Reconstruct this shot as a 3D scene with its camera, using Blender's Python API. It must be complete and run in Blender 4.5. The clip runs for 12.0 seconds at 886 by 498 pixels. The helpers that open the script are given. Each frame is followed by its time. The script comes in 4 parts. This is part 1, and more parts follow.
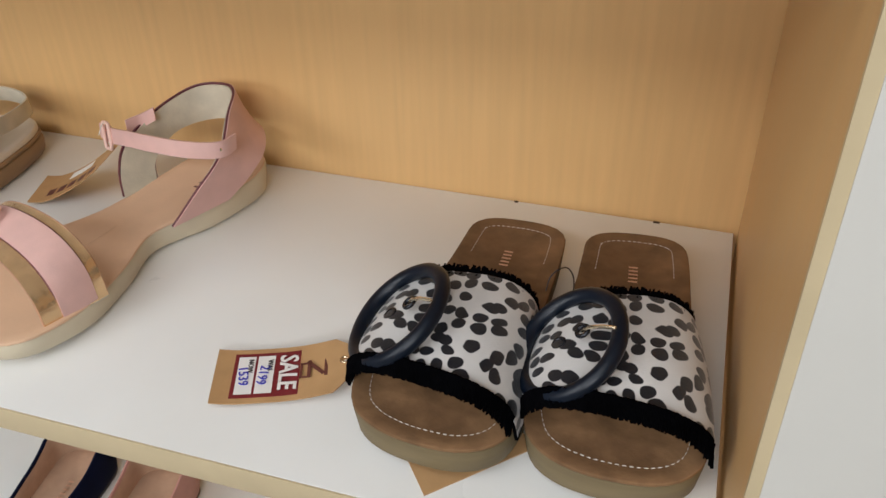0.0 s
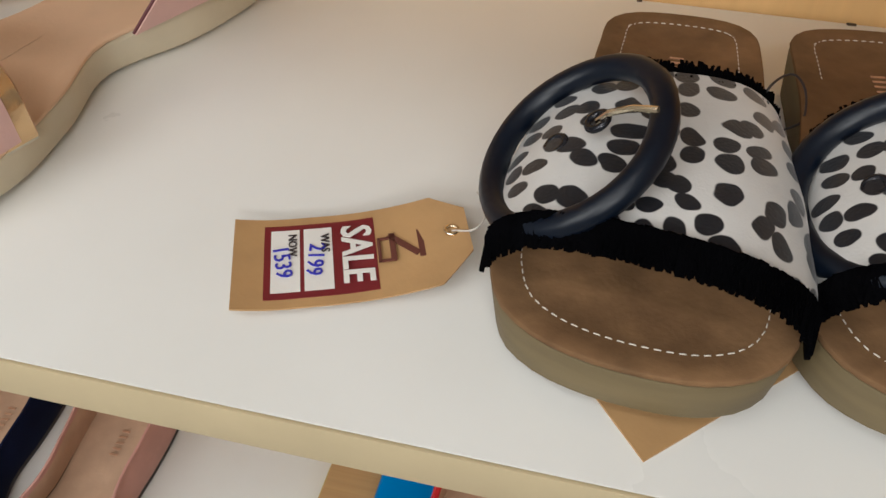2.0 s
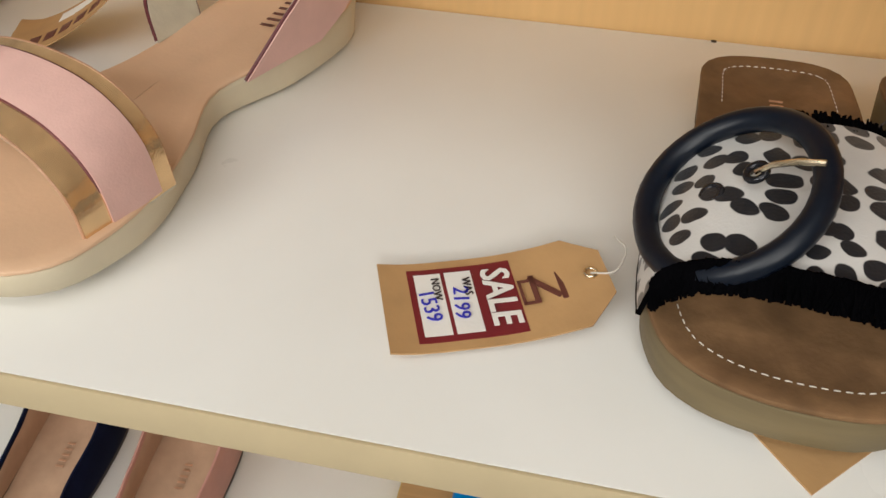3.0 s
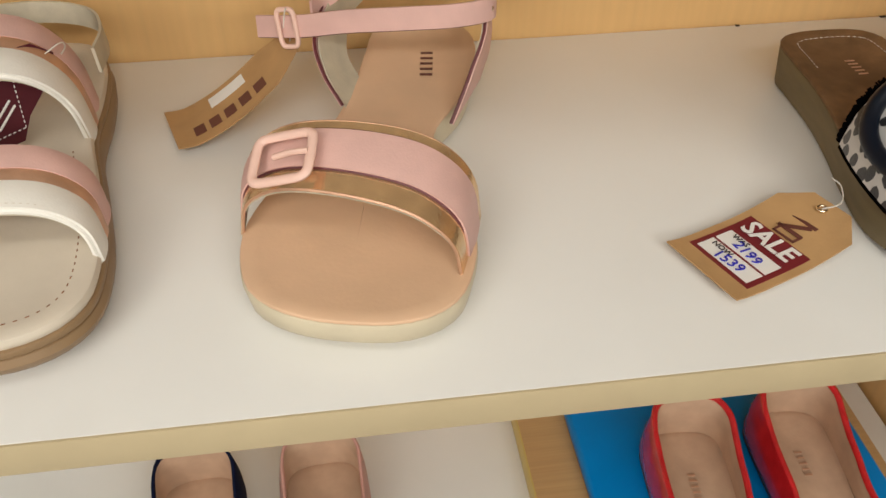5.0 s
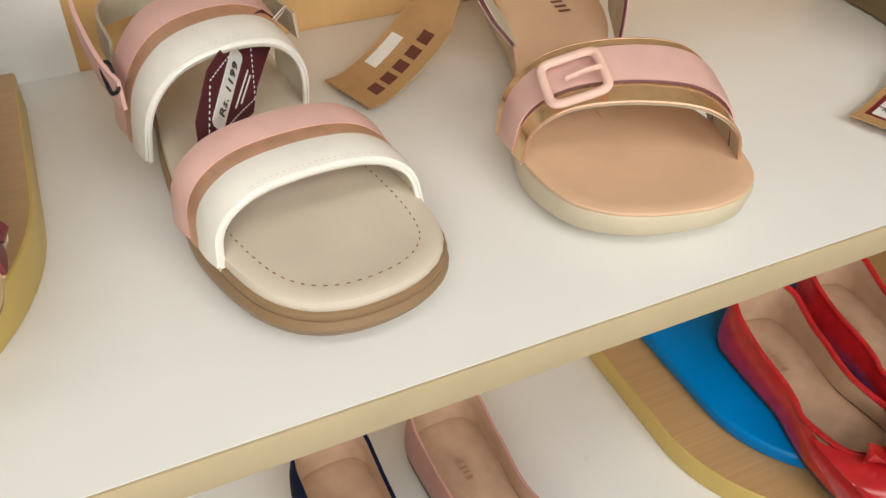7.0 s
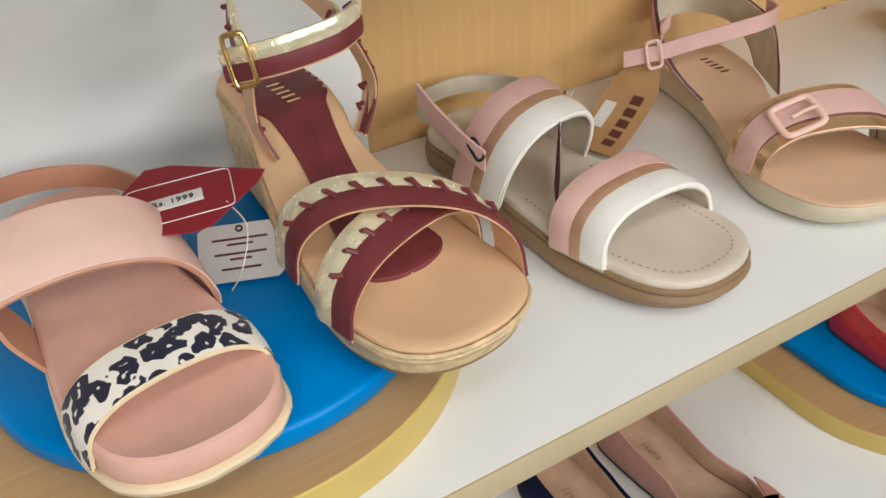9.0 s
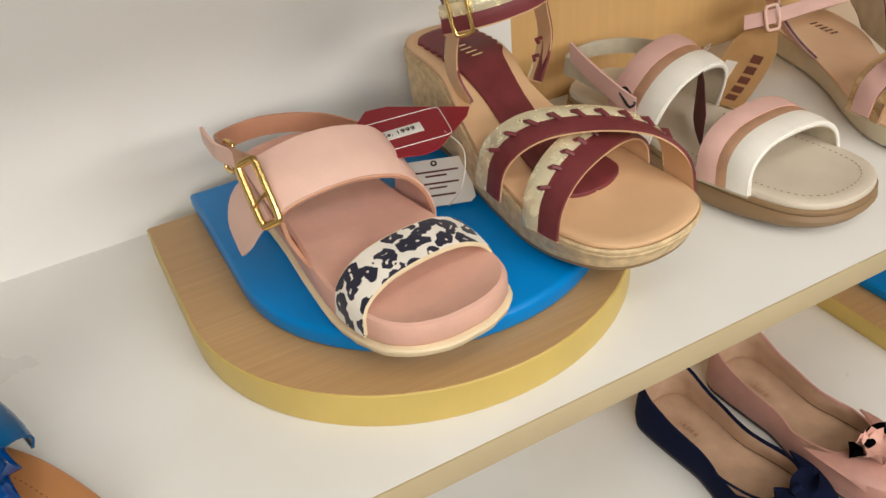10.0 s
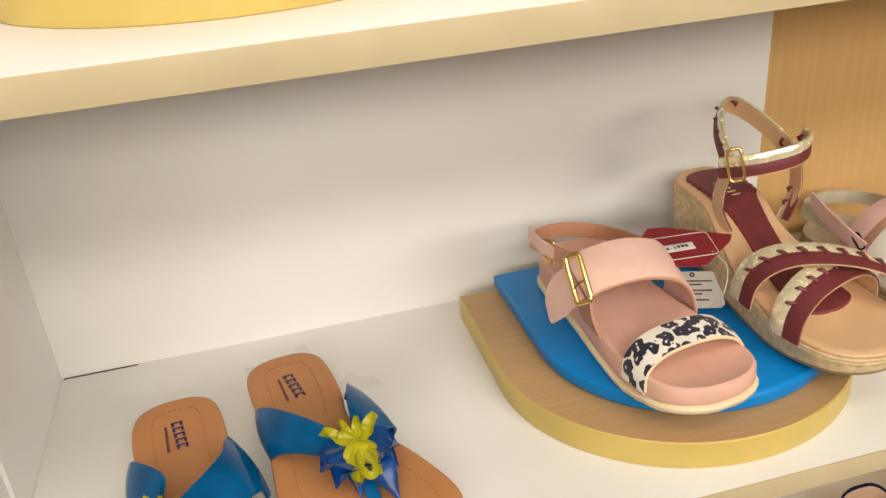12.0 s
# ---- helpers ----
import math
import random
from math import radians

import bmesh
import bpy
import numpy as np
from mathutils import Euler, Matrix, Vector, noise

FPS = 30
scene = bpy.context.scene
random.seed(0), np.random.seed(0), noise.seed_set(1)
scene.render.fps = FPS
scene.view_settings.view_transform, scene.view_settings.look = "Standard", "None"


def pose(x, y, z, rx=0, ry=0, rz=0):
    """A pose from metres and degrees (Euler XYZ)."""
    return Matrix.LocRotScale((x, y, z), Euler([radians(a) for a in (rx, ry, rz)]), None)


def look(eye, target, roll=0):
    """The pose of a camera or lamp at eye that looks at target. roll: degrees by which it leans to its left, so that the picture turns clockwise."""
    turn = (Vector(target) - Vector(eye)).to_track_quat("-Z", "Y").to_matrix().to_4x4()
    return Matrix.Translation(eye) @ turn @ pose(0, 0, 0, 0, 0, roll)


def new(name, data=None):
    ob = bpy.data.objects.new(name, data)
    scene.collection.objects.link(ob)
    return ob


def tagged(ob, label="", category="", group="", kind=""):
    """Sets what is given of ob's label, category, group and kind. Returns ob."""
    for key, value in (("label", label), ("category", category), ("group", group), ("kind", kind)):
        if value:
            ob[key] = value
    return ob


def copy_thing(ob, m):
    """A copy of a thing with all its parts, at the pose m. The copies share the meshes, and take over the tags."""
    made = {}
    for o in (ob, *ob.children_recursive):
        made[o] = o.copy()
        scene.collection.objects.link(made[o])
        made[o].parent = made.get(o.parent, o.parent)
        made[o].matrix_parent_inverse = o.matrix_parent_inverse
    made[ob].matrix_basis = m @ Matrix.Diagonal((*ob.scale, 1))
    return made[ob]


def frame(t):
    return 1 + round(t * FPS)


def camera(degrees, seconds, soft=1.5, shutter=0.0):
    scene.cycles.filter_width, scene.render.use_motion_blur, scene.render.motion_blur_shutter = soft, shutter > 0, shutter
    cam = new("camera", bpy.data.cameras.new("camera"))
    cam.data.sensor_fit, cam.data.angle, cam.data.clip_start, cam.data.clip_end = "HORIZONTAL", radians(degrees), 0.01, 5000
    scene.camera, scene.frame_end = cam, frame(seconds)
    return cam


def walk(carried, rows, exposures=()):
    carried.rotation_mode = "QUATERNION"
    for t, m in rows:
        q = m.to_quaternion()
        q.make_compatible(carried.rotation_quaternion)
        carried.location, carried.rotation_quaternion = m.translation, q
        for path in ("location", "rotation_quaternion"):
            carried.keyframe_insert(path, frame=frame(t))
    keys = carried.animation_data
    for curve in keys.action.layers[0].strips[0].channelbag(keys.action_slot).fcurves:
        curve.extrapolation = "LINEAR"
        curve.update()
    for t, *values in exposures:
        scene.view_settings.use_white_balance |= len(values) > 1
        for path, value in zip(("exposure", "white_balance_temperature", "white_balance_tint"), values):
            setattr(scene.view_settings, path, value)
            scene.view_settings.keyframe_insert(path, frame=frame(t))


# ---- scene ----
cam = camera(55.2, 12.0)
PATH = [
    (0, (0.007, -0.58, 0.361), (-0.507, 0.983, -0.775), -1.1),
    (0.5, (-0.035, -0.547, 0.312), (-0.564, 0.998, -0.844), 0.4),
    (1, (-0.062, -0.508, 0.267), (-0.491, 1.013, -0.958), 1.7),
    (1.5, (-0.087, -0.472, 0.229), (-0.436, 1.016, -1.06), 1.9),
    (2, (-0.121, -0.458, 0.216), (-0.468, 0.977, -1.133), 0.4),
    (2.5, (-0.144, -0.461, 0.222), (-0.507, 0.97, -1.127), 0.4),
    (3, (-0.18, -0.475, 0.231), (-0.485, 0.999, -1.085), 0.9),
    (3.5, (-0.237, -0.49, 0.236), (-0.394, 1.017, -1.07), 2.0),
    (3.7, (-0.261, -0.492, 0.247), (-0.384, 1.001, -1.078), 0.8),
    (5.3, (-0.438, -0.546, 0.272), (-0.156, 0.988, -0.98), 1.4),
    (5.5, (-0.458, -0.547, 0.274), (-0.136, 0.998, -0.955), 2.3),
    (6, (-0.517, -0.536, 0.263), (-0.095, 0.984, -0.967), 2.1),
    (6.5, (-0.575, -0.525, 0.253), (-0.038, 0.912, -1.031), 0.9),
    (6.7, (-0.601, -0.518, 0.248), (-0.015, 0.89, -1.046), 0.7),
    (8.3, (-0.785, -0.519, 0.307), (0.021, 0.87, -0.886), 0.9),
    (8.5, (-0.808, -0.523, 0.309), (0.001, 0.875, -0.87), -0.5),
    (9, (-0.881, -0.542, 0.324), (-0.095, 0.883, -0.838), -3.3),
    (9.5, (-0.945, -0.563, 0.331), (-0.21, 0.896, -0.822), -5.0),
    (10, (-0.998, -0.585, 0.34), (-0.31, 0.896, -0.815), -6.0),
    (10.5, (-1.041, -0.612, 0.351), (-0.4, 0.913, -0.773), -7.3),
    (11, (-1.083, -0.648, 0.363), (-0.52, 0.948, -0.702), -4.5),
    (11.5, (-1.107, -0.676, 0.388), (-0.648, 0.991, -0.617), -4.0),
    (12, (-1.128, -0.7, 0.423), (-0.747, 1.041, -0.486), -4.9),
]
EXPOSURES = [
    (0.0, -0.32, 5700, 9), (0.5, -0.31, 5600, 8), (1.0, -0.42, 5550, 8), (1.5, -0.52, 5650, 8), (2.0, -0.32, 5900, 8), (2.5, -0.28, 6050, 8), (3.5, -0.20, 6200, 8),
    (5.5, -0.36, 6350, 8), (6.5, -0.21, 6300, 8), (8.5, -0.30, 5800, 8), (10.0, -0.35, 6350, 9), (12.0, -0.17, 6800, 10),
]
walk(cam, [(t, look(eye, target, roll)) for t, eye, target, roll in PATH], EXPOSURES)

# ---- world and lights ----
SHELF_D, BOARD = 0.3165, 0.018          # shelf depth and board thickness
X0, X1, XB = -1.334, 0.050, -0.644      # left end, right end, joint of white and wooden back panels
GAP = 0.338                             # shelf spacing

world = bpy.data.worlds.new("shop_world")
scene.world = world
world.use_nodes = True
bg = world.node_tree.nodes["Background"]
bg.inputs[0].default_value = (1.0, 0.95, 0.88, 1)
bg.inputs[1].default_value = 0.05


def area_lamp(name, eye, target, sx, sy, watts, colour):
    d = bpy.data.lights.new(name, "AREA")
    d.shape, d.size, d.size_y, d.energy, d.color = "RECTANGLE", sx, sy, watts, colour
    ob = new(name, d)
    ob.matrix_world = look(eye, target)
    return ob


WARM = (1.0, 0.945, 0.87)
area_lamp("unseen_lamp", (-0.85, -1.05, 1.54), (-0.80, -0.50, 0.0), 2.0, 0.30, 10, WARM)
area_lamp("unseen_lamp", (-0.70, -2.0, 1.54), (-0.65, -0.5, 0.0), 2.6, 0.4, 40, WARM)
# Two unseen fill lamps, added to brighten the back panels from in front.
area_lamp("unseen_lamp", (0.55, -3.4, 1.48), (0.0, -0.2, 0.1), 1.7, 0.8, 70, WARM)
area_lamp("unseen_lamp", (-2.2, -3.4, 1.48), (-1.2, -0.3, 0.0), 1.8, 0.8, 78, WARM)

# ---- materials ----
MATS = {}


def mat(name, colour, rough=0.6, metal=0.0, vary=0.12, scale=60.0, bump=0.15, fine=500.0, spec=0.5, coat=0.0, stretch=(1, 1, 1), stain=None, stain_scale=9.0, stain_amount=0.35, sheen=0.0, random_tint=0.0):
    """A surface with two scales of colour variation and a fine relief."""
    m = bpy.data.materials.new(name)
    m.use_nodes = True
    t = m.node_tree
    b = t.nodes["Principled BSDF"]
    N = t.nodes.new
    co = N("ShaderNodeTexCoord")
    mp = N("ShaderNodeMapping")
    mp.inputs["Scale"].default_value = stretch
    t.links.new(co.outputs["Object"], mp.inputs["Vector"])
    n1 = N("ShaderNodeTexNoise")
    n1.inputs["Scale"].default_value, n1.inputs["Detail"].default_value = scale, 6
    n2 = N("ShaderNodeTexNoise")
    n2.inputs["Scale"].default_value, n2.inputs["Detail"].default_value = fine, 3
    for n in (n1, n2):
        t.links.new(mp.outputs[0], n.inputs["Vector"])
    r = N("ShaderNodeValToRGB")
    lo = [max(0, c * (1 - vary)) for c in colour]
    hi = [min(1, c * (1 + vary)) for c in colour]
    r.color_ramp.elements[0].position, r.color_ramp.elements[0].color = 0.3, (*lo, 1)
    r.color_ramp.elements[1].position, r.color_ramp.elements[1].color = 0.7, (*hi, 1)
    t.links.new(n1.outputs["Fac"], r.inputs[0])
    out = r.outputs[0]
    if stain:
        n3 = N("ShaderNodeTexNoise")
        n3.inputs["Scale"].default_value, n3.inputs["Detail"].default_value = stain_scale, 5
        t.links.new(mp.outputs[0], n3.inputs["Vector"])
        rs = N("ShaderNodeMapRange")
        rs.inputs[1].default_value, rs.inputs[2].default_value, rs.inputs[4].default_value = 0.48, 0.72, stain_amount
        t.links.new(n3.outputs["Fac"], rs.inputs[0])
        mx = N("ShaderNodeMix")
        mx.data_type = "RGBA"
        t.links.new(rs.outputs[0], mx.inputs["Factor"])
        t.links.new(out, mx.inputs["A"])
        mx.inputs["B"].default_value = (*stain, 1)
        out = mx.outputs["Result"]
    t.links.new(out, b.inputs["Base Color"])
    rr = N("ShaderNodeMapRange")
    rr.inputs[3].default_value, rr.inputs[4].default_value = max(0.02, rough - 0.08), min(1, rough + 0.08)
    t.links.new(n1.outputs["Fac"], rr.inputs[0])
    t.links.new(rr.outputs[0], b.inputs["Roughness"])
    b.inputs["Metallic"].default_value = metal
    b.inputs["Specular IOR Level"].default_value = spec
    b.inputs["Coat Weight"].default_value = coat
    b.inputs["Coat Roughness"].default_value = 0.08
    b.inputs["Sheen Weight"].default_value = sheen
    if bump:
        bp = N("ShaderNodeBump")
        bp.inputs["Strength"].default_value, bp.inputs["Distance"].default_value = bump, 0.0006
        t.links.new(n2.outputs["Fac"], bp.inputs["Height"])
        t.links.new(bp.outputs[0], b.inputs["Normal"])
    MATS[name] = m
    return m


def spotted(name, ground, dark, scale, cut, rough, rosette=False, jitter=0.9):
    """White cloth printed with dark spots, laid out along the strap."""
    m = mat(name, ground, rough, vary=0.08, scale=40, bump=0.25, fine=900, sheen=0.2)
    t = m.node_tree
    N = t.nodes.new
    uv = N("ShaderNodeUVMap")
    wob = N("ShaderNodeTexNoise")
    wob.inputs["Scale"].default_value = scale * (1.2 if rosette else 0.45)
    t.links.new(uv.outputs[0], wob.inputs["Vector"])
    add = N("ShaderNodeMix")
    add.data_type = "RGBA"
    add.blend_type = "LINEAR_LIGHT"
    add.inputs["Factor"].default_value = 0.006 if not rosette else 0.007
    t.links.new(uv.outputs[0], add.inputs["A"])
    t.links.new(wob.outputs["Color"], add.inputs["B"])
    v = N("ShaderNodeTexVoronoi")
    v.voronoi_dimensions = "2D"
    v.inputs["Scale"].default_value, v.inputs["Randomness"].default_value = scale, jitter
    t.links.new(add.outputs["Result"], v.inputs["Vector"])
    src = v.outputs["Distance"]
    if rosette:
        ring = N("ShaderNodeMath")
        ring.operation = "SUBTRACT"
        t.links.new(src, ring.inputs[0])
        ring.inputs[1].default_value = 0.24
        ab = N("ShaderNodeMath")
        ab.operation = "ABSOLUTE"
        t.links.new(ring.outputs[0], ab.inputs[0])
        gap = N("ShaderNodeTexNoise")
        gap.inputs["Scale"].default_value = scale * 1.6
        t.links.new(uv.outputs[0], gap.inputs["Vector"])
        g2 = N("ShaderNodeMath")
        g2.operation = "MULTIPLY_ADD"
        t.links.new(gap.outputs["Fac"], g2.inputs[0])
        g2.inputs[1].default_value = 0.55
        t.links.new(ab.outputs[0], g2.inputs[2])
        src = g2.outputs[0]
    st = N("ShaderNodeMapRange")
    st.inputs[1].default_value, st.inputs[2].default_value = cut - 0.02, cut + 0.02
    t.links.new(src, st.inputs[0])
    mx = N("ShaderNodeMix")
    mx.data_type = "RGBA"
    t.links.new(st.outputs[0], mx.inputs["Factor"])
    mx.inputs["A"].default_value = (*dark, 1)
    b = t.nodes["Principled BSDF"]
    old = b.inputs["Base Color"].links[0].from_socket
    t.links.new(old, mx.inputs["B"])
    t.links.new(mx.outputs["Result"], b.inputs["Base Color"])
    return m


def woodgrain(name, a, c, rough, bands, stretch, coat=0.0):
    """Veneer: streaks drawn out along one axis, with fine pores."""
    m = mat(name, a, rough, vary=0.06, scale=3.0, bump=0.12, fine=220, stretch=stretch, coat=coat)
    t = m.node_tree
    N = t.nodes.new
    b = t.nodes["Principled BSDF"]
    mp = [n for n in t.nodes if n.type == "MAPPING"][0]
    n = N("ShaderNodeTexNoise")
    n.inputs["Scale"].default_value, n.inputs["Detail"].default_value, n.inputs["Roughness"].default_value = bands, 8, 0.7
    t.links.new(mp.outputs[0], n.inputs["Vector"])
    r = N("ShaderNodeMapRange")
    r.inputs[1].default_value, r.inputs[2].default_value, r.inputs[4].default_value = 0.45, 0.75, 0.8
    t.links.new(n.outputs["Fac"], r.inputs[0])
    mx = N("ShaderNodeMix")
    mx.data_type = "RGBA"
    old = b.inputs["Base Color"].links[0].from_socket
    t.links.new(r.outputs[0], mx.inputs["Factor"])
    t.links.new(old, mx.inputs["A"])
    mx.inputs["B"].default_value = (*c, 1)
    t.links.new(mx.outputs["Result"], b.inputs["Base Color"])
    return m


laminate = mat("white_laminate", (0.80, 0.79, 0.755), 0.30, vary=0.03, scale=7, bump=0.03, fine=300, stain=(0.655, 0.62, 0.545), stain_scale=5, stain_amount=0.3)
edge_band = mat("cream_edge_band", (0.54, 0.44, 0.27), 0.4, vary=0.05, scale=30, bump=0.05)
white_wall = mat("white_panel", (0.80, 0.79, 0.76), 0.5, vary=0.03, scale=4, bump=0.03, stain=(0.70, 0.66, 0.58), stain_scale=3, stain_amount=0.3)
veneer = woodgrain("wood_veneer", (0.63, 0.39, 0.160), (0.595, 0.36, 0.142), 0.42, 6.0, (60, 60, 3.0))
board_top = woodgrain("plinth_veneer", (0.50, 0.31, 0.14), (0.44, 0.25, 0.10), 0.38, 7.0, (2.0, 90, 90))
board_edge = mat("yellow_edge_band", (0.58, 0.43, 0.12), 0.42, vary=0.06, scale=25, bump=0.08)
blue_foam = mat("blue_pad", (0.0, 0.212, 0.60), 0.34, spec=0.25, vary=0.08, scale=14, bump=0.04, fine=260)
pilaster_paint = mat("grey_white_paint", (0.60, 0.58, 0.53), 0.5, vary=0.04, scale=5, bump=0.04)
# Surfaces of the unseen room, kept dark to cut the light they bounce back.
plaster = mat("shop_plaster", (0.40, 0.385, 0.35), 0.8, vary=0.04, scale=3)
tile = mat("shop_floor_tile", (0.34, 0.31, 0.27), 0.3, vary=0.08, scale=4)
lamp_glow = bpy.data.materials.new("lamp_diffuser")
lamp_glow.use_nodes = True
lamp_glow.node_tree.nodes["Principled BSDF"].inputs["Emission Color"].default_value = (1, 0.93, 0.82, 1)
lamp_glow.node_tree.nodes["Principled BSDF"].inputs["Emission Strength"].default_value = 4.0

# ---- mesh helpers ----


def finish(name, me, material, parent=None, label="", angle=38):
    me.materials.append(material)
    me.shade_smooth()
    me.set_sharp_from_angle(angle=radians(angle))
    ob = new(name, me)
    if parent:
        ob.parent = parent
    if label:
        ob["label"] = label
    return ob


def part(name, bm, material, parent=None, label="", angle=38):
    bmesh.ops.recalc_face_normals(bm, faces=bm.faces)
    me = bpy.data.meshes.new(name)
    bm.to_mesh(me)
    bm.free()
    return finish(name, me, material, parent, label, angle)


def thing(name, m, label, category, group=""):
    ob = new(name)
    ob.empty_display_size = 0.02
    ob.matrix_world = m
    return tagged(ob, label, category, group)


def box_bm(x0, y0, z0, x1, y1, z1, bevel=0.0, bm=None):
    bm = bm or bmesh.new()
    r = bmesh.ops.create_cube(bm, size=1.0)
    for v in r["verts"]:
        v.co = Vector((x0 + (v.co.x + 0.5) * (x1 - x0), y0 + (v.co.y + 0.5) * (y1 - y0), z0 + (v.co.z + 0.5) * (z1 - z0)))
    if bevel:
        es = list({e for v in r["verts"] for e in v.link_edges})
        bmesh.ops.bevel(bm, geom=es, offset=bevel, segments=2, affect="EDGES", profile=0.6)
    return bm


def box(name, lo, hi, material, parent=None, bevel=0.0, label=""):
    return part(name, box_bm(*lo, *hi, bevel), material, parent, label)


def spline(pts, n, closed=False):
    """Catmull-Rom through pts, resampled evenly to n points."""
    P = [Vector(p) for p in pts]
    if closed:
        P = [P[-1]] + P + [P[0], P[1]]
    else:
        P = [P[0] * 2 - P[1]] + P + [P[-1] * 2 - P[-2]]
    dense = []
    for i in range(1, len(P) - 2):
        for k in range(16):
            t = k / 16
            a, b, c, d = P[i - 1:i + 3]
            dense.append(0.5 * ((2 * b) + (c - a) * t + (2 * a - 5 * b + 4 * c - d) * t * t + (3 * b - a - 3 * c + d) * t ** 3))
    dense.append(P[-2].copy())
    cum = [0.0]
    for a, b in zip(dense, dense[1:]):
        cum.append(cum[-1] + (b - a).length)
    out, k = [], 0
    m = n if closed else n - 1
    for i in range(n):
        s = cum[-1] * i / m
        while k < len(cum) - 2 and cum[k + 1] < s:
            k += 1
        f = (s - cum[k]) / max(1e-9, cum[k + 1] - cum[k])
        out.append(dense[k].lerp(dense[k + 1], min(1, max(0, f))))
    return out


def grid_solid(rows, closed=False):
    """A solid skinned over rows of points; first and last row are capped."""
    bm = bmesh.new()
    V = [[bm.verts.new(p) for p in r] for r in rows]
    n = len(rows[0])
    for a, b in zip(V, V[1:]):
        for i in range(n):
            j = (i + 1) % n
            bm.faces.new((a[i], a[j], b[j], b[i]))
    if closed:
        for i in range(n):
            j = (i + 1) % n
            bm.faces.new((V[-1][i], V[-1][j], V[0][j], V[0][i]))
    else:
        bm.faces.new(V[0][::-1])
        bm.faces.new(V[-1])
    return bm


def tube_bm(pts, r, n=8, closed=False, flat=1.0):
    """A round cord along pts; flat squeezes it along z."""
    P = [Vector(p) for p in pts]
    rows = []
    up = Vector((0, 0, 1))
    side = None
    m = len(P)
    for i, p in enumerate(P):
        a = P[(i - 1) % m] if closed or i else P[i]
        b = P[(i + 1) % m] if closed or i < m - 1 else P[i]
        t = (b - a).normalized()
        if side is None:
            side = t.cross(up)
            if side.length < 0.1:
                side = t.cross(Vector((1, 0, 0)))
        side = (side - t * side.dot(t)).normalized()
        w = side.cross(t)
        rows.append([p + side * (r * math.cos(2 * math.pi * k / n)) + w * (flat * r * math.sin(2 * math.pi * k / n)) for k in range(n)])
    return grid_solid(rows, closed)


def band_bm(A, B, thick, n=36, m=6, bulge=0.0, lift=0.0, rag=0.0):
    """A strap between two edge lines A and B, with thickness; its UV runs in metres along and across."""
    A, B = spline(A, n), spline(B, n)
    P = [[a.lerp(b, j / m) for j in range(m + 1)] for a, b in zip(A, B)]
    nor = []
    for i in range(n):
        row = []
        for j in range(m + 1):
            du = P[min(n - 1, i + 1)][j] - P[max(0, i - 1)][j]
            dv = P[i][min(m, j + 1)] - P[i][max(0, j - 1)]
            row.append(du.cross(dv).normalized())
        nor.append(row)
    mid = nor[n // 2][m // 2]
    sgn = 1 if mid.z >= 0 else -1
    bm = bmesh.new()
    uv = bm.loops.layers.uv.new("UVMap")
    ln = [0.0]
    for i in range(1, n):
        ln.append(ln[-1] + (P[i][m // 2] - P[i - 1][m // 2]).length)
    wid = (A[n // 2] - B[n // 2]).length
    coord = {}

    def layer(h):
        L = []
        for i in range(n):
            row = []
            for j in range(m + 1):
                s = j / m
                e = rag * noise.noise(Vector((i * 1.7, j * 3.1, h * 900))) if rag and j in (0, m) else 0.0
                v = bm.verts.new(P[i][j] + nor[i][j] * sgn * (h + lift + bulge * 4 * s * (1 - s)) + (P[i][m] - P[i][0]).normalized() * (e if j else -e))
                coord[v] = (ln[i], s * wid)
                row.append(v)
            L.append(row)
        return L
    T, U = layer(thick), layer(0.0)
    fs = []
    for i in range(n - 1):
        for j in range(m):
            fs.append(bm.faces.new((T[i][j], T[i + 1][j], T[i + 1][j + 1], T[i][j + 1])))
            fs.append(bm.faces.new((U[i][j + 1], U[i + 1][j + 1], U[i + 1][j], U[i][j])))
        fs.append(bm.faces.new((U[i][0], U[i + 1][0], T[i + 1][0], T[i][0])))
        fs.append(bm.faces.new((T[i][m], T[i + 1][m], U[i + 1][m], U[i][m])))
    for j in range(m):
        fs.append(bm.faces.new((T[0][j], T[0][j + 1], U[0][j + 1], U[0][j])))
        fs.append(bm.faces.new((U[-1][j], U[-1][j + 1], T[-1][j + 1], T[-1][j])))
    for f in fs:
        for l in f.loops:
            l[uv].uv = coord[l.vert]
    return bm


def arch(xl, yl, xr, yr, z0, h, n=9, p=2.4, skew=0.0, yb=0.0):
    """The line of a strap over the foot, from its left foot to its right one."""
    out = []
    for i in range(n):
        a = math.pi * (1 - i / (n - 1))
        c, s = math.cos(a), math.sin(a)
        u = math.copysign(abs(c) ** (2 / p), c)
        w = abs(s) ** (2 / p)
        f = (u + 1) / 2
        out.append((xl + (xr - xl) * f + skew * w, yl + (yr - yl) * f + yb * w, z0 + h * w))
    return out


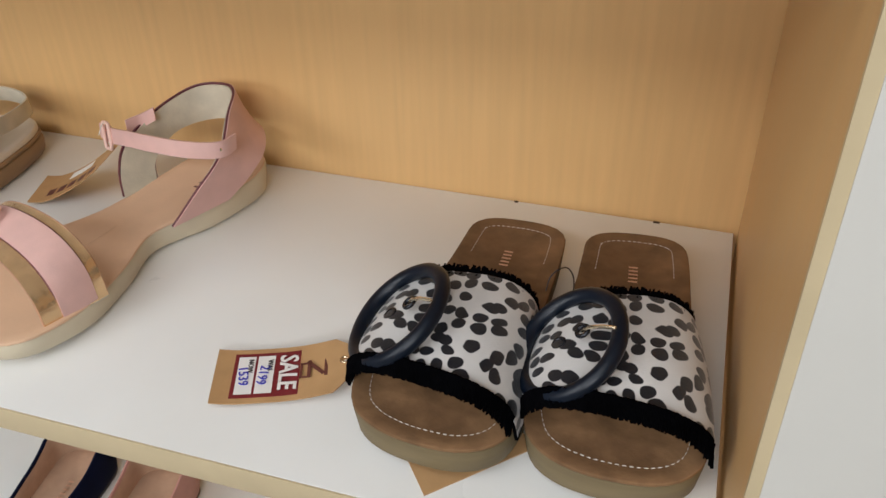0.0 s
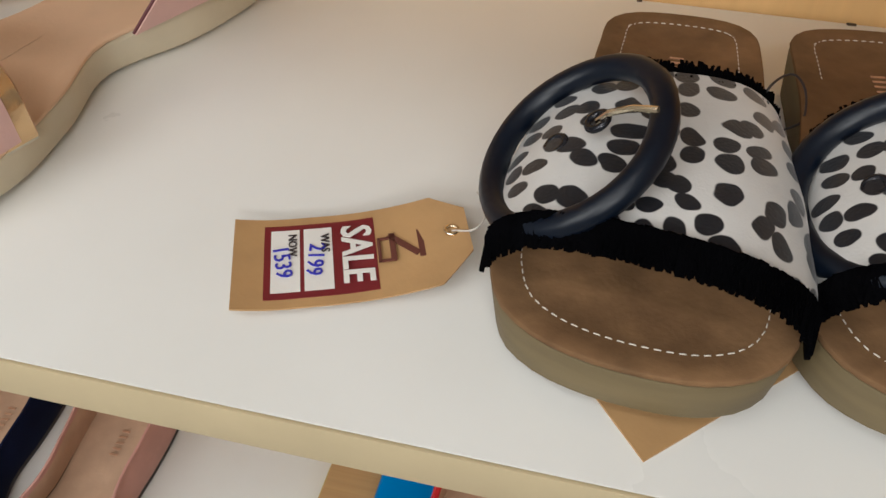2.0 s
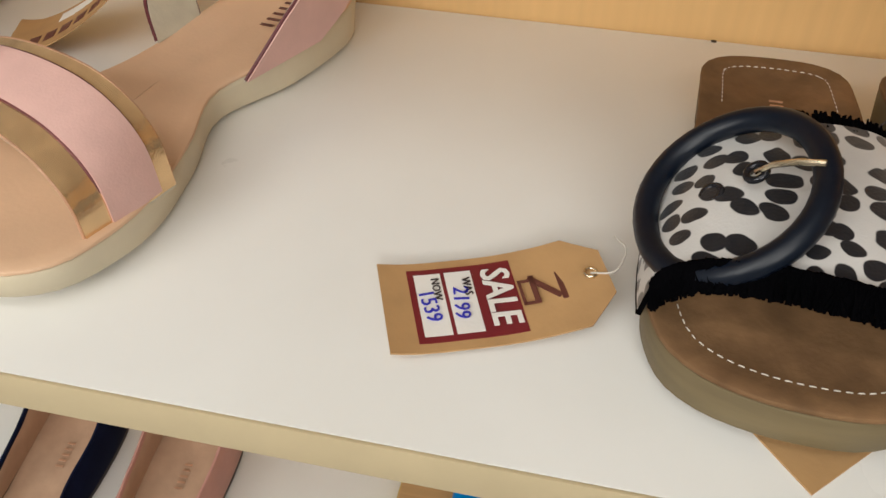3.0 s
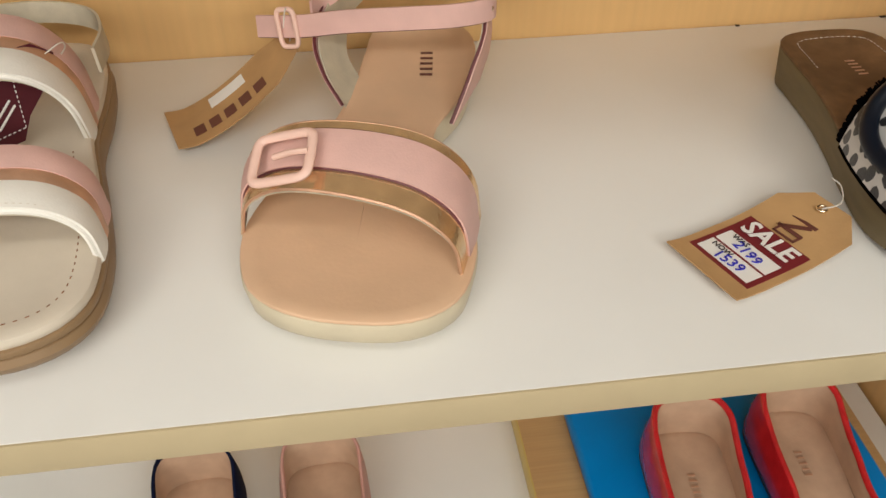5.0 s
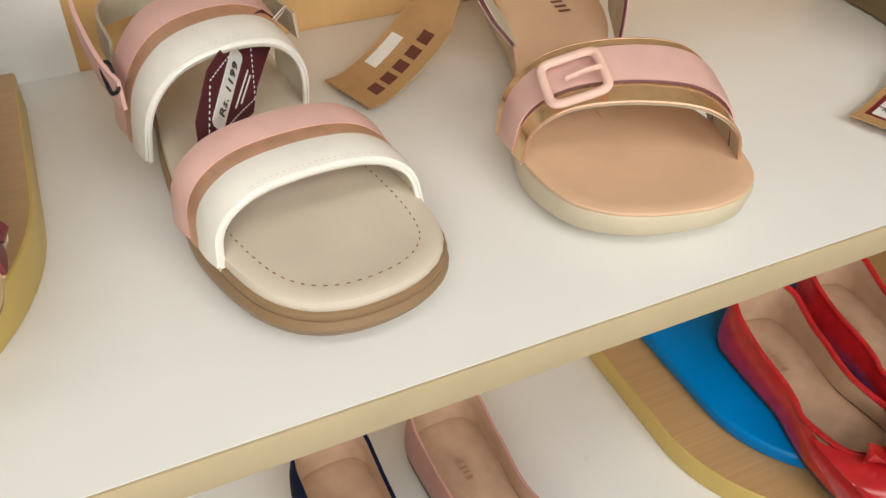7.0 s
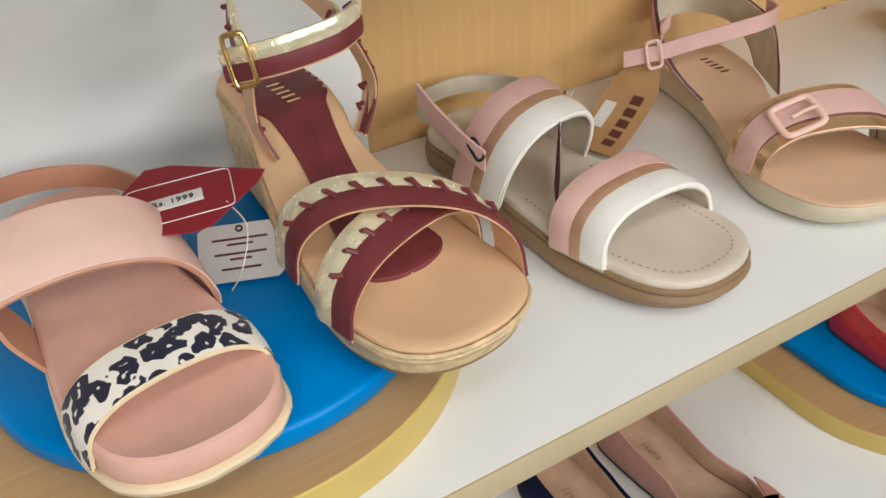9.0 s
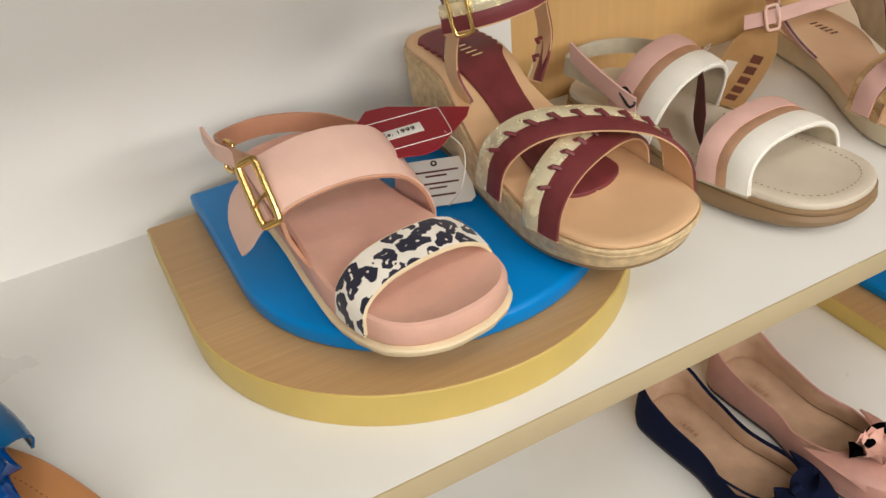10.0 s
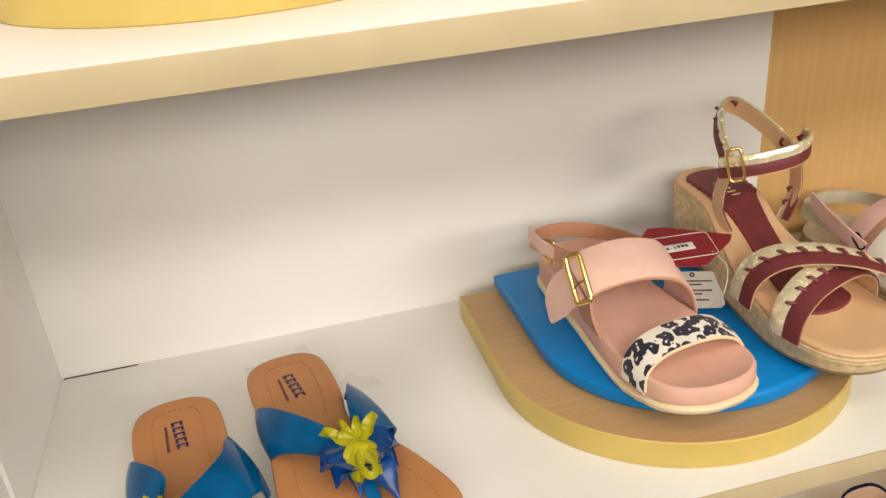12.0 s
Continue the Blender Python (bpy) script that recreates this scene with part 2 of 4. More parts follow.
def last_outline(L, heel, waist, ball, tip, y0=0.0, heel_square=0.0, toe_square=0.0, n=84):
    """A sole's outline on its last. heel: both half-widths; waist: its y and both sides; ball: side and y, twice; tip: the toe's x.
    The inner side has positive x; the heel ends at y0, the toe at y0 + L."""
    hc, end = 0.5 * (heel[0] + heel[1]), y0 + L

    def side(xh, xw, xb, yb):
        yw, rest = waist[0], end - yb
        k, q = 0.10 * heel_square, 0.08 * toe_square
        return [(hc + (xh - hc) * (0.50 + 1.6 * k), y0 + 0.012 * L), (hc + (xh - hc) * (0.86 + k), y0 + 0.058 * L), (xh, y0 + 0.15 * L), (xh + (xw - xh) * 0.30, y0 + 0.15 * L + (yw - y0 - 0.15 * L) * 0.5), (xw, yw),
                (xw + (xb - xw) * 0.62, yw + (yb - yw) * 0.5), (xb, yb), (tip + (xb - tip) * (0.89 + 0.5 * q), end - rest * 0.45), (tip + (xb - tip) * (0.66 + q), end - rest * 0.18), (tip + (xb - tip) * (0.34 + q), end - rest * 0.04)]
    plus = side(heel[1], waist[2], ball[2], ball[3])
    minus = side(heel[0], waist[1], ball[0], ball[1])
    pts = [(hc, y0, 0)] + [(x, y, 0) for x, y in plus] + [(tip, end, 0)] + [(x, y, 0) for x, y in minus[::-1]]
    return spline(pts, n, closed=True)


def slab_bm(outline, zb, zt, bevel=0.002, grow=0.0, dish=0.0, undercut=0.0, wave=0.0):
    """A sole layer: the outline between the heights zb(y) and zt(y), edges rounded, top dished."""
    ys = [p.y for p in outline]
    y0, y1 = min(ys), max(ys)
    L = y1 - y0

    def mid(p):
        y = min(max(p.y, y0 + 0.17 * L), y1 - 0.19 * L)
        near = [q.x for q in outline if abs(q.y - y) < 0.05 * L]
        return Vector((0.5 * (min(near) + max(near)), y, 0))
    M = [mid(p) for p in outline]

    def ring(inset, f, dz, fac=None):
        out = []
        for p, m in zip(outline, M):
            d = p - m
            k = max(0.0, 1 - (inset - grow) / max(d.length, 1e-6)) if fac is None else fac * max(0.0, 1 - (inset - grow) / max(d.length, 1e-6))
            q = m + d * k
            wv = wave * math.sin(p.y * 420 + p.x * 300) if wave else 0
            out.append(Vector((q.x, q.y, f(q.y) + dz + wv)))
        return out
    b = bevel
    rows = [ring(0, zb, 0, 0.02), ring(b + undercut, zb, 0), ring(0.3 * b + undercut * 0.7, zb, 0.35 * b), ring(0 + undercut * 0.4, zb, b),
            ring(0, zt, -b), ring(0.3 * b, zt, -0.35 * b), ring(b, zt, 0),
            ring(b, zt, -0.35 * dish, 0.86), ring(b, zt, -0.8 * dish, 0.62), ring(b, zt, -dish, 0.3), ring(b, zt, -dish, 0.02)]
    return grid_solid(rows)


def lin(*pts):
    """A smooth height along the sole from pairs (y, z)."""
    ys, zs = [p[0] for p in pts], [p[1] for p in pts]

    def f(y):
        if y <= ys[0]:
            return zs[0]
        for i in range(len(ys) - 1):
            if y <= ys[i + 1]:
                t = (y - ys[i]) / (ys[i + 1] - ys[i])
                t = t * t * (3 - 2 * t)
                return zs[i] + (zs[i + 1] - zs[i]) * t
        return zs[-1]
    return f


def flat(z):
    return lambda y: z


def stand(heel, toe_at, z=0.0):
    """The pose of a shoe from where its heel and its toe stand; its own +y points to the toe."""
    dx, dy = toe_at[0] - heel[0], toe_at[1] - heel[1]
    return pose(heel[0], heel[1], z, 0, 0, math.degrees(math.atan2(dy, dx)) - 90)


def inset_line(outline, inset, zf, a0, a1, n=60):
    """Part of a line inside the outline, from share a0 to a1 of its length."""
    m = len(outline)
    c = sum(outline, Vector()) / m
    out = []
    for i in range(n):
        k = (a0 + (a1 - a0) * i / (n - 1)) % 1.0 * m
        p = outline[int(k) % m].lerp(outline[(int(k) + 1) % m], k - int(k))
        t = (outline[(int(k) + 2) % m] - outline[(int(k) - 1) % m]).normalized()
        nrm = Vector((-t.y, t.x, 0))
        q = p + nrm * inset
        out.append(Vector((q.x, q.y, zf(q.y))))
    return out


def stitches_bm(line, length=0.0022, gap=0.0014, r=0.00035):
    """Sewing thread: short raised dashes along a line."""
    cum = [0.0]
    for a, b in zip(line, line[1:]):
        cum.append(cum[-1] + (b - a).length)

    def at(s):
        for i in range(len(cum) - 1):
            if cum[i + 1] >= s:
                return line[i].lerp(line[i + 1], (s - cum[i]) / max(1e-9, cum[i + 1] - cum[i]))
        return line[-1]
    V, F = [], []
    s = 0.0
    while s + length < cum[-1]:
        a, b = at(s), at(s + length)
        t = (b - a).normalized()
        sd = t.cross(Vector((0, 0, 1))).normalized() * r
        up = Vector((0, 0, r * 1.2))
        k = len(V)
        V += [a - sd, a + sd, b + sd, b - sd, a.lerp(b, 0.25) - sd * 0.6 + up, a.lerp(b, 0.25) + sd * 0.6 + up, a.lerp(b, 0.75) + sd * 0.6 + up, a.lerp(b, 0.75) - sd * 0.6 + up]
        F += [(k + 4, k + 5, k + 6, k + 7), (k, k + 1, k + 5, k + 4), (k + 1, k + 2, k + 6, k + 5), (k + 2, k + 3, k + 7, k + 6), (k + 3, k, k + 4, k + 7), (k + 3, k + 2, k + 1, k)]
        s += length + gap
    bm = bmesh.new()
    vs = [bm.verts.new(v) for v in V]
    for f in F:
        bm.faces.new([vs[i] for i in f])
    return bm


def plate_bm(outline, thick, bend=None, step=0.004):
    """A thin card cut to the outline (x, y), bent to the height bend(x, y)."""
    bm = bmesh.new()
    vs = [bm.verts.new((x, y, 0)) for x, y in outline]
    bm.faces.new(vs)
    if bend:
        xs = [p[0] for p in outline]
        ys = [p[1] for p in outline]
        for lo, hi, ax in ((min(xs), max(xs), 0), (min(ys), max(ys), 1)):
            k = lo + step
            while k < hi - step * 0.5:
                co = [0, 0, 0]
                no = [0, 0, 0]
                co[ax], no[ax] = k, 1
                bmesh.ops.bisect_plane(bm, geom=bm.verts[:] + bm.edges[:] + bm.faces[:], plane_co=co, plane_no=no)
                k += step
    r = bmesh.ops.extrude_face_region(bm, geom=bm.faces[:])
    for g in r["geom"]:
        if isinstance(g, bmesh.types.BMVert):
            g.co.z += thick
    if bend:
        for v in bm.verts:
            v.co.z += bend(v.co.x, v.co.y)
    return bm


def text_bm(body, size, extrude=0.0002, align="CENTER", bold=0.0):
    c = bpy.data.curves.new("lettering", "FONT")
    c.body, c.size, c.extrude, c.align_x, c.align_y = body, size, extrude, align, "CENTER"
    c.resolution_u = 2
    c.offset = bold
    ob = bpy.data.objects.new("lettering", c)
    scene.collection.objects.link(ob)
    me = bpy.data.meshes.new_from_object(ob.evaluated_get(bpy.context.evaluated_depsgraph_get()))
    bm = bmesh.new()
    bm.from_mesh(me)
    bpy.data.objects.remove(ob)
    bpy.data.curves.remove(c)
    return bm


def moved(bm, m):
    bmesh.ops.transform(bm, matrix=m, verts=bm.verts[:])
    return bm


def merged(*bms):
    """One bmesh from several."""
    out = bms[0]
    for b in bms[1:]:
        me = bpy.data.meshes.new("tmp")
        b.to_mesh(me)
        b.free()
        out.from_mesh(me)
        bpy.data.meshes.remove(me)
    return out


# ---- the shelving ----


def setting(name, lo, hi, material, label, category, bevel=0.0):
    ob = box(name, lo, hi, material, bevel=bevel)
    return tagged(ob, label, category, kind="structure")


setting("wall_wooden", (XB, 0.0, -1.2), (X1 + 0.0035, 0.02, 1.6), veneer, "honey-coloured wood veneer back panel behind the shelves", "wall")
setting("wall_white", (X0, -0.002, -1.2), (XB, 0.02, 1.6), white_wall, "off-white laminated back panel behind the shelves", "wall")
setting("wall_side_wooden", (X1 + 0.0035, -SHELF_D, -1.2), (X1 + 0.016, 0.02, 1.6), veneer, "honey-coloured wood veneer side panel of the display", "wall")
setting("wall_side_white", (X0 - 0.018, -0.185, -1.2), (X0, 0.02, 1.6), white_wall, "off-white side panel closing the display", "wall")
setting("trim_side_white", (X0 - 0.022, -0.33, -1.2), (X0 - 0.003, -0.185, 1.6), white_wall, "off-white front strip of the side panel", "trim", 0.001)
setting("trim_light", (X1 + 0.003, -SHELF_D - 0.003, -1.2), (X1 + 0.0085, -SHELF_D, 1.6), edge_band, "pale edge strip along the wooden side panel", "trim")
setting("wall_pilaster", (X1 + 0.0085, -SHELF_D - 0.004, -1.2), (X1 + 0.6, -SHELF_D + 0.012, 1.6), pilaster_paint, "off-white upright panel beside the display", "wall")


def shelf(z, label):
    t = thing("shelf_board", pose(0, 0, z), label, "shelf", "shelves of the display")
    part("board", box_bm(X0, -SHELF_D + 0.001, -BOARD, X1, -0.0005 if z else -0.001, 0, 0.0006), laminate, t)
    part("edge_strip", box_bm(X0, -SHELF_D - 0.0005, -BOARD + 0.0002, X1, -SHELF_D + 0.001, -0.0002, 0.0004), edge_band, t, "cream edge strip")
    return t


main_shelf = shelf(0.0, "white laminated shelf with a cream edge, holding sandals")
shelf(-GAP, "white laminated lower shelf holding ballet flats")
shelf(GAP + 0.002, "white laminated upper shelf with a cream edge")

chip_dark = mat("dark_chip", (0.06, 0.04, 0.025), 0.8)
for x, w in ((-0.121, 0.003), (-0.010, 0.005)):
    part("chip", box_bm(x, -0.0035, -0.0003, x + w, -0.0012, 0.0006, 0.0003), chip_dark, main_shelf, "small dark chip in the board's edge")
part("open_joint", box_bm(X0 + 0.002, -0.0042, -0.0003, X0 + 0.066, -0.0026, 0.0005, 0.0003), chip_dark, main_shelf, "dark open joint")

# the shop round the display, out of view and added to close it in
setting("floor", (-4, -4, -1.24), (3, 0.6, -1.2), tile, "pale shop floor", "floor")
setting("ceiling", (-4, -4, 1.6), (3, 0.6, 1.64), plaster, "plain dull grey shop ceiling out of view", "ceiling")
setting("wall_behind", (-4, -4.1, -1.2), (3, -4, 1.6), plaster, "plain cream shop wall", "wall")
setting("wall_left", (-4.1, -4, -1.2), (-4, 0.6, 1.6), plaster, "plain cream shop wall", "wall")
setting("wall_right", (3, -4, -1.2), (3.1, 0.6, 1.6), plaster, "plain cream shop wall", "wall")
setting("wall_beside_right", (X1 + 0.6, -SHELF_D, -1.2), (3, -SHELF_D + 0.1, 1.6), plaster, "plain cream shop wall", "wall")
setting("wall_beside_left", (-4, -0.33, -1.2), (X0 - 0.022, -0.23, 1.6), plaster, "plain cream shop wall", "wall")


def u_outline(r, back, n=40, deep=0.955):
    pts = [(-r, back), (-r, 0)] + [(-r * math.cos(math.pi * i / n), -r * deep * math.sin(math.pi * i / n)) for i in range(1, n)] + [(r, 0), (r, back)]
    return pts[::-1]


def u_block(name, r, back, h, top, edge, at, label, category, bevel=0.0012, group=""):
    """A board with straight sides and a half-round front, its rim of another material."""
    t = thing(name, pose(*at), label, category, group)
    bm = bmesh.new()
    vs = [bm.verts.new((x, y, 0)) for x, y in u_outline(r, back)]
    f = bm.faces.new(vs)
    ex = bmesh.ops.extrude_face_region(bm, geom=[f])
    for g in ex["geom"]:
        if isinstance(g, bmesh.types.BMVert):
            g.co.z += h
    rim = [e for e in bm.edges if abs(e.verts[0].co.z - e.verts[1].co.z) < 1e-6]
    bmesh.ops.bevel(bm, geom=rim, offset=bevel, segments=3, affect="EDGES", profile=0.5)
    part("pad" if top is edge else "rim_board", bm, edge, t, "" if top is edge else "yellow edge band")
    if top is not edge:
        v2 = bmesh.new()
        f2 = v2.faces.new([v2.verts.new((x * 0.993, y * 0.993, h - 0.0002)) for x, y in u_outline(r, back)])
        e2 = bmesh.ops.extrude_face_region(v2, geom=[f2])
        for g in e2["geom"]:
            if isinstance(g, bmesh.types.BMVert):
                g.co.z += 0.0007
        part("veneer_top", v2, top, t, "wood veneer top")
    return t


PLX, PLY = -0.824, -0.157
u_block("display_plinth", 0.147, 0.122, 0.0230, board_top, board_edge, (PLX, PLY, 0), "round-fronted wooden display board with a yellow rim", "display board", group="wooden display boards")
u_block("display_plinth", 0.147, 0.150, 0.0230, board_top, board_edge, (-0.134, -0.192, -GAP), "round-fronted wooden display board on the lower shelf", "display board", group="wooden display boards")
u_block("display_plinth", 0.147, 0.10, 0.0230, board_top, board_edge, (-1.125, -0.111, GAP + 0.002), "round-fronted wooden display board on the upper shelf", "display board", group="wooden display boards")
u_block("blue_pad", 0.1220, 0.124, 0.0140, blue_foam, blue_foam, (PLX + 0.0105, PLY + 0.002, 0.0237), "glossy blue round-fronted pad lying on a wooden display board", "pad", 0.004, "blue pads")
u_block("blue_pad", 0.1180, 0.140, 0.0140, blue_foam, blue_foam, (-0.122, -0.192, -GAP + 0.0237), "glossy blue round-fronted pad under red flats", "pad", 0.004, "blue pads")

# ---- leathers, cloths and metals ----
suede = mat("brown_nubuck", (0.215, 0.120, 0.056), 0.72, vary=0.35, scale=45, bump=0.3, stain=(0.105, 0.055, 0.025), stain_scale=24, stain_amount=0.8, spec=0.2)
cork_side = mat("olive_beige_sole", (0.150, 0.112, 0.054), 0.6, vary=0.16, scale=20, bump=0.2, stretch=(1, 1, 7), stain=(0.24, 0.18, 0.09), stain_scale=14)
thread_white = mat("pale_thread", (0.72, 0.66, 0.56), 0.7, vary=0.05)
thread_brown = mat("brown_thread", (0.28, 0.12, 0.05), 0.7, vary=0.05)
spot_cloth = spotted("white_satin_black_spots", (0.56, 0.545, 0.525), (0.003, 0.004, 0.008), 96, 0.385, 0.32, jitter=0.66)
leopard_cloth = spotted("leopard_print", (0.82, 0.77, 0.68), (0.005, 0.005, 0.025), 84, 0.462, 0.6, True)
black_fluff = mat("black_fringe", (0.0015, 0.0015, 0.002), 1.0, vary=0.3, bump=0.4, spec=0.02)
navy_plastic = mat("dark_navy_resin", (0.002, 0.005, 0.012), 0.36, vary=0.15, bump=0.04, spec=0.35)
black_metal = mat("black_metal", (0.02, 0.02, 0.025), 0.25, metal=0.4, bump=0.02)
pale_metal = mat("pale_gold_metal", (0.85, 0.74, 0.55), 0.25, metal=1.0, bump=0.03)
gold_metal = mat("gold_metal", (0.83, 0.58, 0.22), 0.2, metal=1.0, bump=0.05)
pink_leather = mat("pink_leather", (0.67, 0.42, 0.37), 0.5, vary=0.07, scale=50, bump=0.2, fine=900)
blush_leather = mat("blush_leather", (0.78, 0.52, 0.43), 0.48, vary=0.06, scale=40, bump=0.15, fine=900)
pink_piping = mat("maroon_edge", (0.12, 0.025, 0.03), 0.5)
peach_insole = mat("peach_insole", (0.71, 0.47, 0.30), 0.55, vary=0.06, scale=30, bump=0.15)
cream_sole = mat("cream_rubber", (0.62, 0.54, 0.39), 0.5, vary=0.06, scale=30, bump=0.12, stain=(0.5, 0.43, 0.28))
gold_leather = mat("gold_foil", (0.80, 0.55, 0.30), 0.18, metal=0.75, vary=0.12, scale=120, bump=0.9, fine=110)
rose_gold = mat("rose_gold_leather", (0.62, 0.37, 0.24), 0.4, metal=0.45, vary=0.12, scale=80, bump=0.3)
white_leather = mat("white_leather", (0.84, 0.81, 0.74), 0.45, vary=0.04, scale=60, bump=0.25, fine=700)
lining = mat("grey_cream_lining", (0.56, 0.50, 0.38), 0.75, vary=0.12, scale=60, bump=0.25)
grey_insole = mat("pale_grey_insole", (0.66, 0.58, 0.47), 0.6, vary=0.06, scale=30, bump=0.15, stain=(0.5, 0.43, 0.33))
brown_rubber = mat("brown_rubber", (0.27, 0.17, 0.085), 0.5, vary=0.08, scale=30, bump=0.15)
jute = mat("jute_rope", (0.66, 0.50, 0.29), 0.85, vary=0.22, scale=160, bump=0.9, fine=420)
tan_insole = mat("tan_insole", (0.71, 0.46, 0.26), 0.5, vary=0.06, scale=25, bump=0.12)
maroon = mat("maroon_leather", (0.17, 0.030, 0.035), 0.5, vary=0.18, scale=60, bump=0.2)
gold_cord = mat("pale_gold_foil", (0.98, 0.86, 0.60), 0.26, metal=0.5, vary=0.12, scale=150, bump=1.0, fine=190)
tan_leather = mat("tan_leather", (0.56, 0.29, 0.18), 0.55, vary=0.08, scale=40, bump=0.2, fine=800)
pink_sole = mat("dusty_pink_footbed", (0.73, 0.43, 0.335), 0.6, vary=0.08, scale=40, bump=0.2)
cream_edge = mat("cream_outsole", (0.80, 0.66, 0.44), 0.5, vary=0.06, scale=30, bump=0.12)
card_brown = mat("kraft_card", (0.47, 0.28, 0.12), 0.7, vary=0.1, scale=50, bump=0.15, stain=(0.36, 0.20, 0.08), stain_scale=35)
card_red = mat("wine_red_card", (0.27, 0.008, 0.018), 0.6, vary=0.06)
card_wine = mat("dark_wine_card", (0.085, 0.006, 0.014), 0.75, vary=0.06)
card_white = mat("white_card", (0.80, 0.78, 0.74), 0.5, vary=0.03)
ink_red = mat("sale_red_ink", (0.17, 0.012, 0.018), 0.5, vary=0.1)
ink_blue = mat("blue_pen", (0.03, 0.03, 0.42), 0.5)
ink_dark = mat("dark_ink", (0.04, 0.03, 0.03), 0.5)
ink_brown = mat("brown_ink", (0.13, 0.04, 0.03), 0.5)
ink_navy = mat("navy_ink", (0.03, 0.03, 0.14), 0.5)
blue_vinyl = mat("blue_vinyl", (0.0, 0.085, 0.240), 0.06, vary=0.3, scale=25, bump=0.015, spec=0.18, coat=0.0)
blue_petal = mat("deep_blue_petal", (0.002, 0.052, 0.22), 0.2, vary=0.25, scale=40, bump=0.08, coat=0.3)
yellow_petal = mat("yellow_petal", (0.40, 0.37, 0.006), 0.38, vary=0.18, scale=50, bump=0.1)
caramel = mat("caramel_footbed", (0.50, 0.215, 0.075), 0.5, vary=0.07, scale=25, bump=0.15)
navy_suede = mat("navy_suede", (0.004, 0.007, 0.028), 0.85, vary=0.2, bump=0.3, spec=0.15)
flat_pink = mat("dusty_pink_leather", (0.52, 0.27, 0.22), 0.45, vary=0.07, bump=0.12)
flat_inner = mat("brown_beige_lining", (0.50, 0.33, 0.22), 0.65, vary=0.1, bump=0.15)
red_patent = mat("red_patent", (0.50, 0.016, 0.020), 0.16, vary=0.2, scale=60, bump=0.5, fine=160, coat=0.5)
petal_pink = mat("pink_cloth_petal", (0.80, 0.47, 0.38), 0.6, vary=0.08)
nylon = mat("clear_nylon", (0.6, 0.55, 0.48), 0.3)


def fringe_bm(line, out, length, count=420, spread=0.5):
    """A fluffy trim: many short tapering strands set along a line."""
    rng = random.Random(4)
    V, F = [], []
    pts = spline(line, 80)
    for k in range(count):
        u = rng.random() * 78.99
        p = pts[int(u)].lerp(pts[int(u) + 1], u - int(u))
        t = (pts[int(u) + 1] - pts[int(u)]).normalized()
        o = (Vector(out) + t * rng.uniform(-spread, spread) + Vector((0, rng.uniform(-.3, .3), rng.uniform(-spread, spread)))).normalized()
        ln = length * rng.uniform(0.6, 1.15)
        w = rng.uniform(0.0009, 0.0017)
        s = o.cross(t).normalized() * w
        i = len(V)
        b = p - o * 0.003 + Vector((0, 0, rng.uniform(-.001, .0015)))
        V += [b + t * w, b - t * w * .5 + s, b - t * w * .5 - s, p + o * ln + t * w * .4, p + o * ln - t * w * .3 + s * .4, p + o * ln - t * w * .3 - s * .4]
        F += [(i, i + 1, i + 4, i + 3), (i + 1, i + 2, i + 5, i + 4), (i + 2, i, i + 3, i + 5), (i + 3, i + 4, i + 5), (i + 2, i + 1, i)]
    bm = bmesh.new()
    vs = [bm.verts.new(v) for v in V]
    for f in F:
        bm.faces.new([vs[j] for j in f])
    return bm


def ring_pts(rx, ry, n=40, sq=2.0):
    out = []
    for i in range(n):
        a = 2 * math.pi * i / n
        c, s = math.cos(a), math.sin(a)
        out.append((math.copysign(abs(c) ** (2 / sq), c) * rx, math.copysign(abs(s) ** (2 / sq), s) * ry, 0))
    return out


def ring_bm(rx, ry, r, m, sq=2.0, flat_=1.0, n=40):
    """A closed ring of wire or resin: round (sq 2) or squarish (sq 6)."""
    return moved(tube_bm(ring_pts(rx, ry, n, sq), r, 10, True, flat_), m)


def faced(centre, normal, spin=0.0):
    """The pose of a flat fitting whose face looks along normal."""
    q = Vector(normal).to_track_quat("Z", "Y").to_matrix().to_4x4()
    return Matrix.Translation(centre) @ q @ pose(0, 0, 0, 0, 0, spin)


def framed(centre, normal, along):
    """The pose of a fitting that faces normal, its own x drawn along the strap."""
    z = Vector(normal).normalized()
    x = (Vector(along) - z * z.dot(Vector(along))).normalized()
    y = z.cross(x)
    m = Matrix((x, y, z)).transposed().to_4x4()
    m.translation = centre
    return m


def edges(lb, lf, rb, rf, z, hb, hf, p=2.4, yb=0.0, skew=0.0):
    """The back and front edge of a strap from its feet (left back, left front, right back, right front)."""
    return arch(*lb, *rb, z, hb, p=p, yb=yb, skew=skew), arch(*lf, *rf, z, hf, p=p, yb=yb, skew=skew)


def between(A, B, s):
    return [tuple(Vector(a).lerp(Vector(b), s)) for a, b in zip(A, B)]


def raised(A, d):
    return [(a[0], a[1], a[2] + d) for a in A]


def at_place(t, *p):
    return tuple(t.matrix_basis.inverted() @ Vector(p))


def worn_print(t, x, y, z, w, h, material, angle=0.0, n=5):
    """A worn gold or ink stamp on an insole: a row of plain bars."""
    bms = []
    for i in range(n):
        bms.append(box_bm(-h / 2, -w / 2 + w * (i + 0.15) / n, 0, h / 2, -w / 2 + w * (i + 0.48) / n, 0.0003))
    return part("stamp", moved(merged(*bms), pose(x, y, z, 0, 0, angle)), material, t, "worn stamped mark")


# ---- spotted mules ----


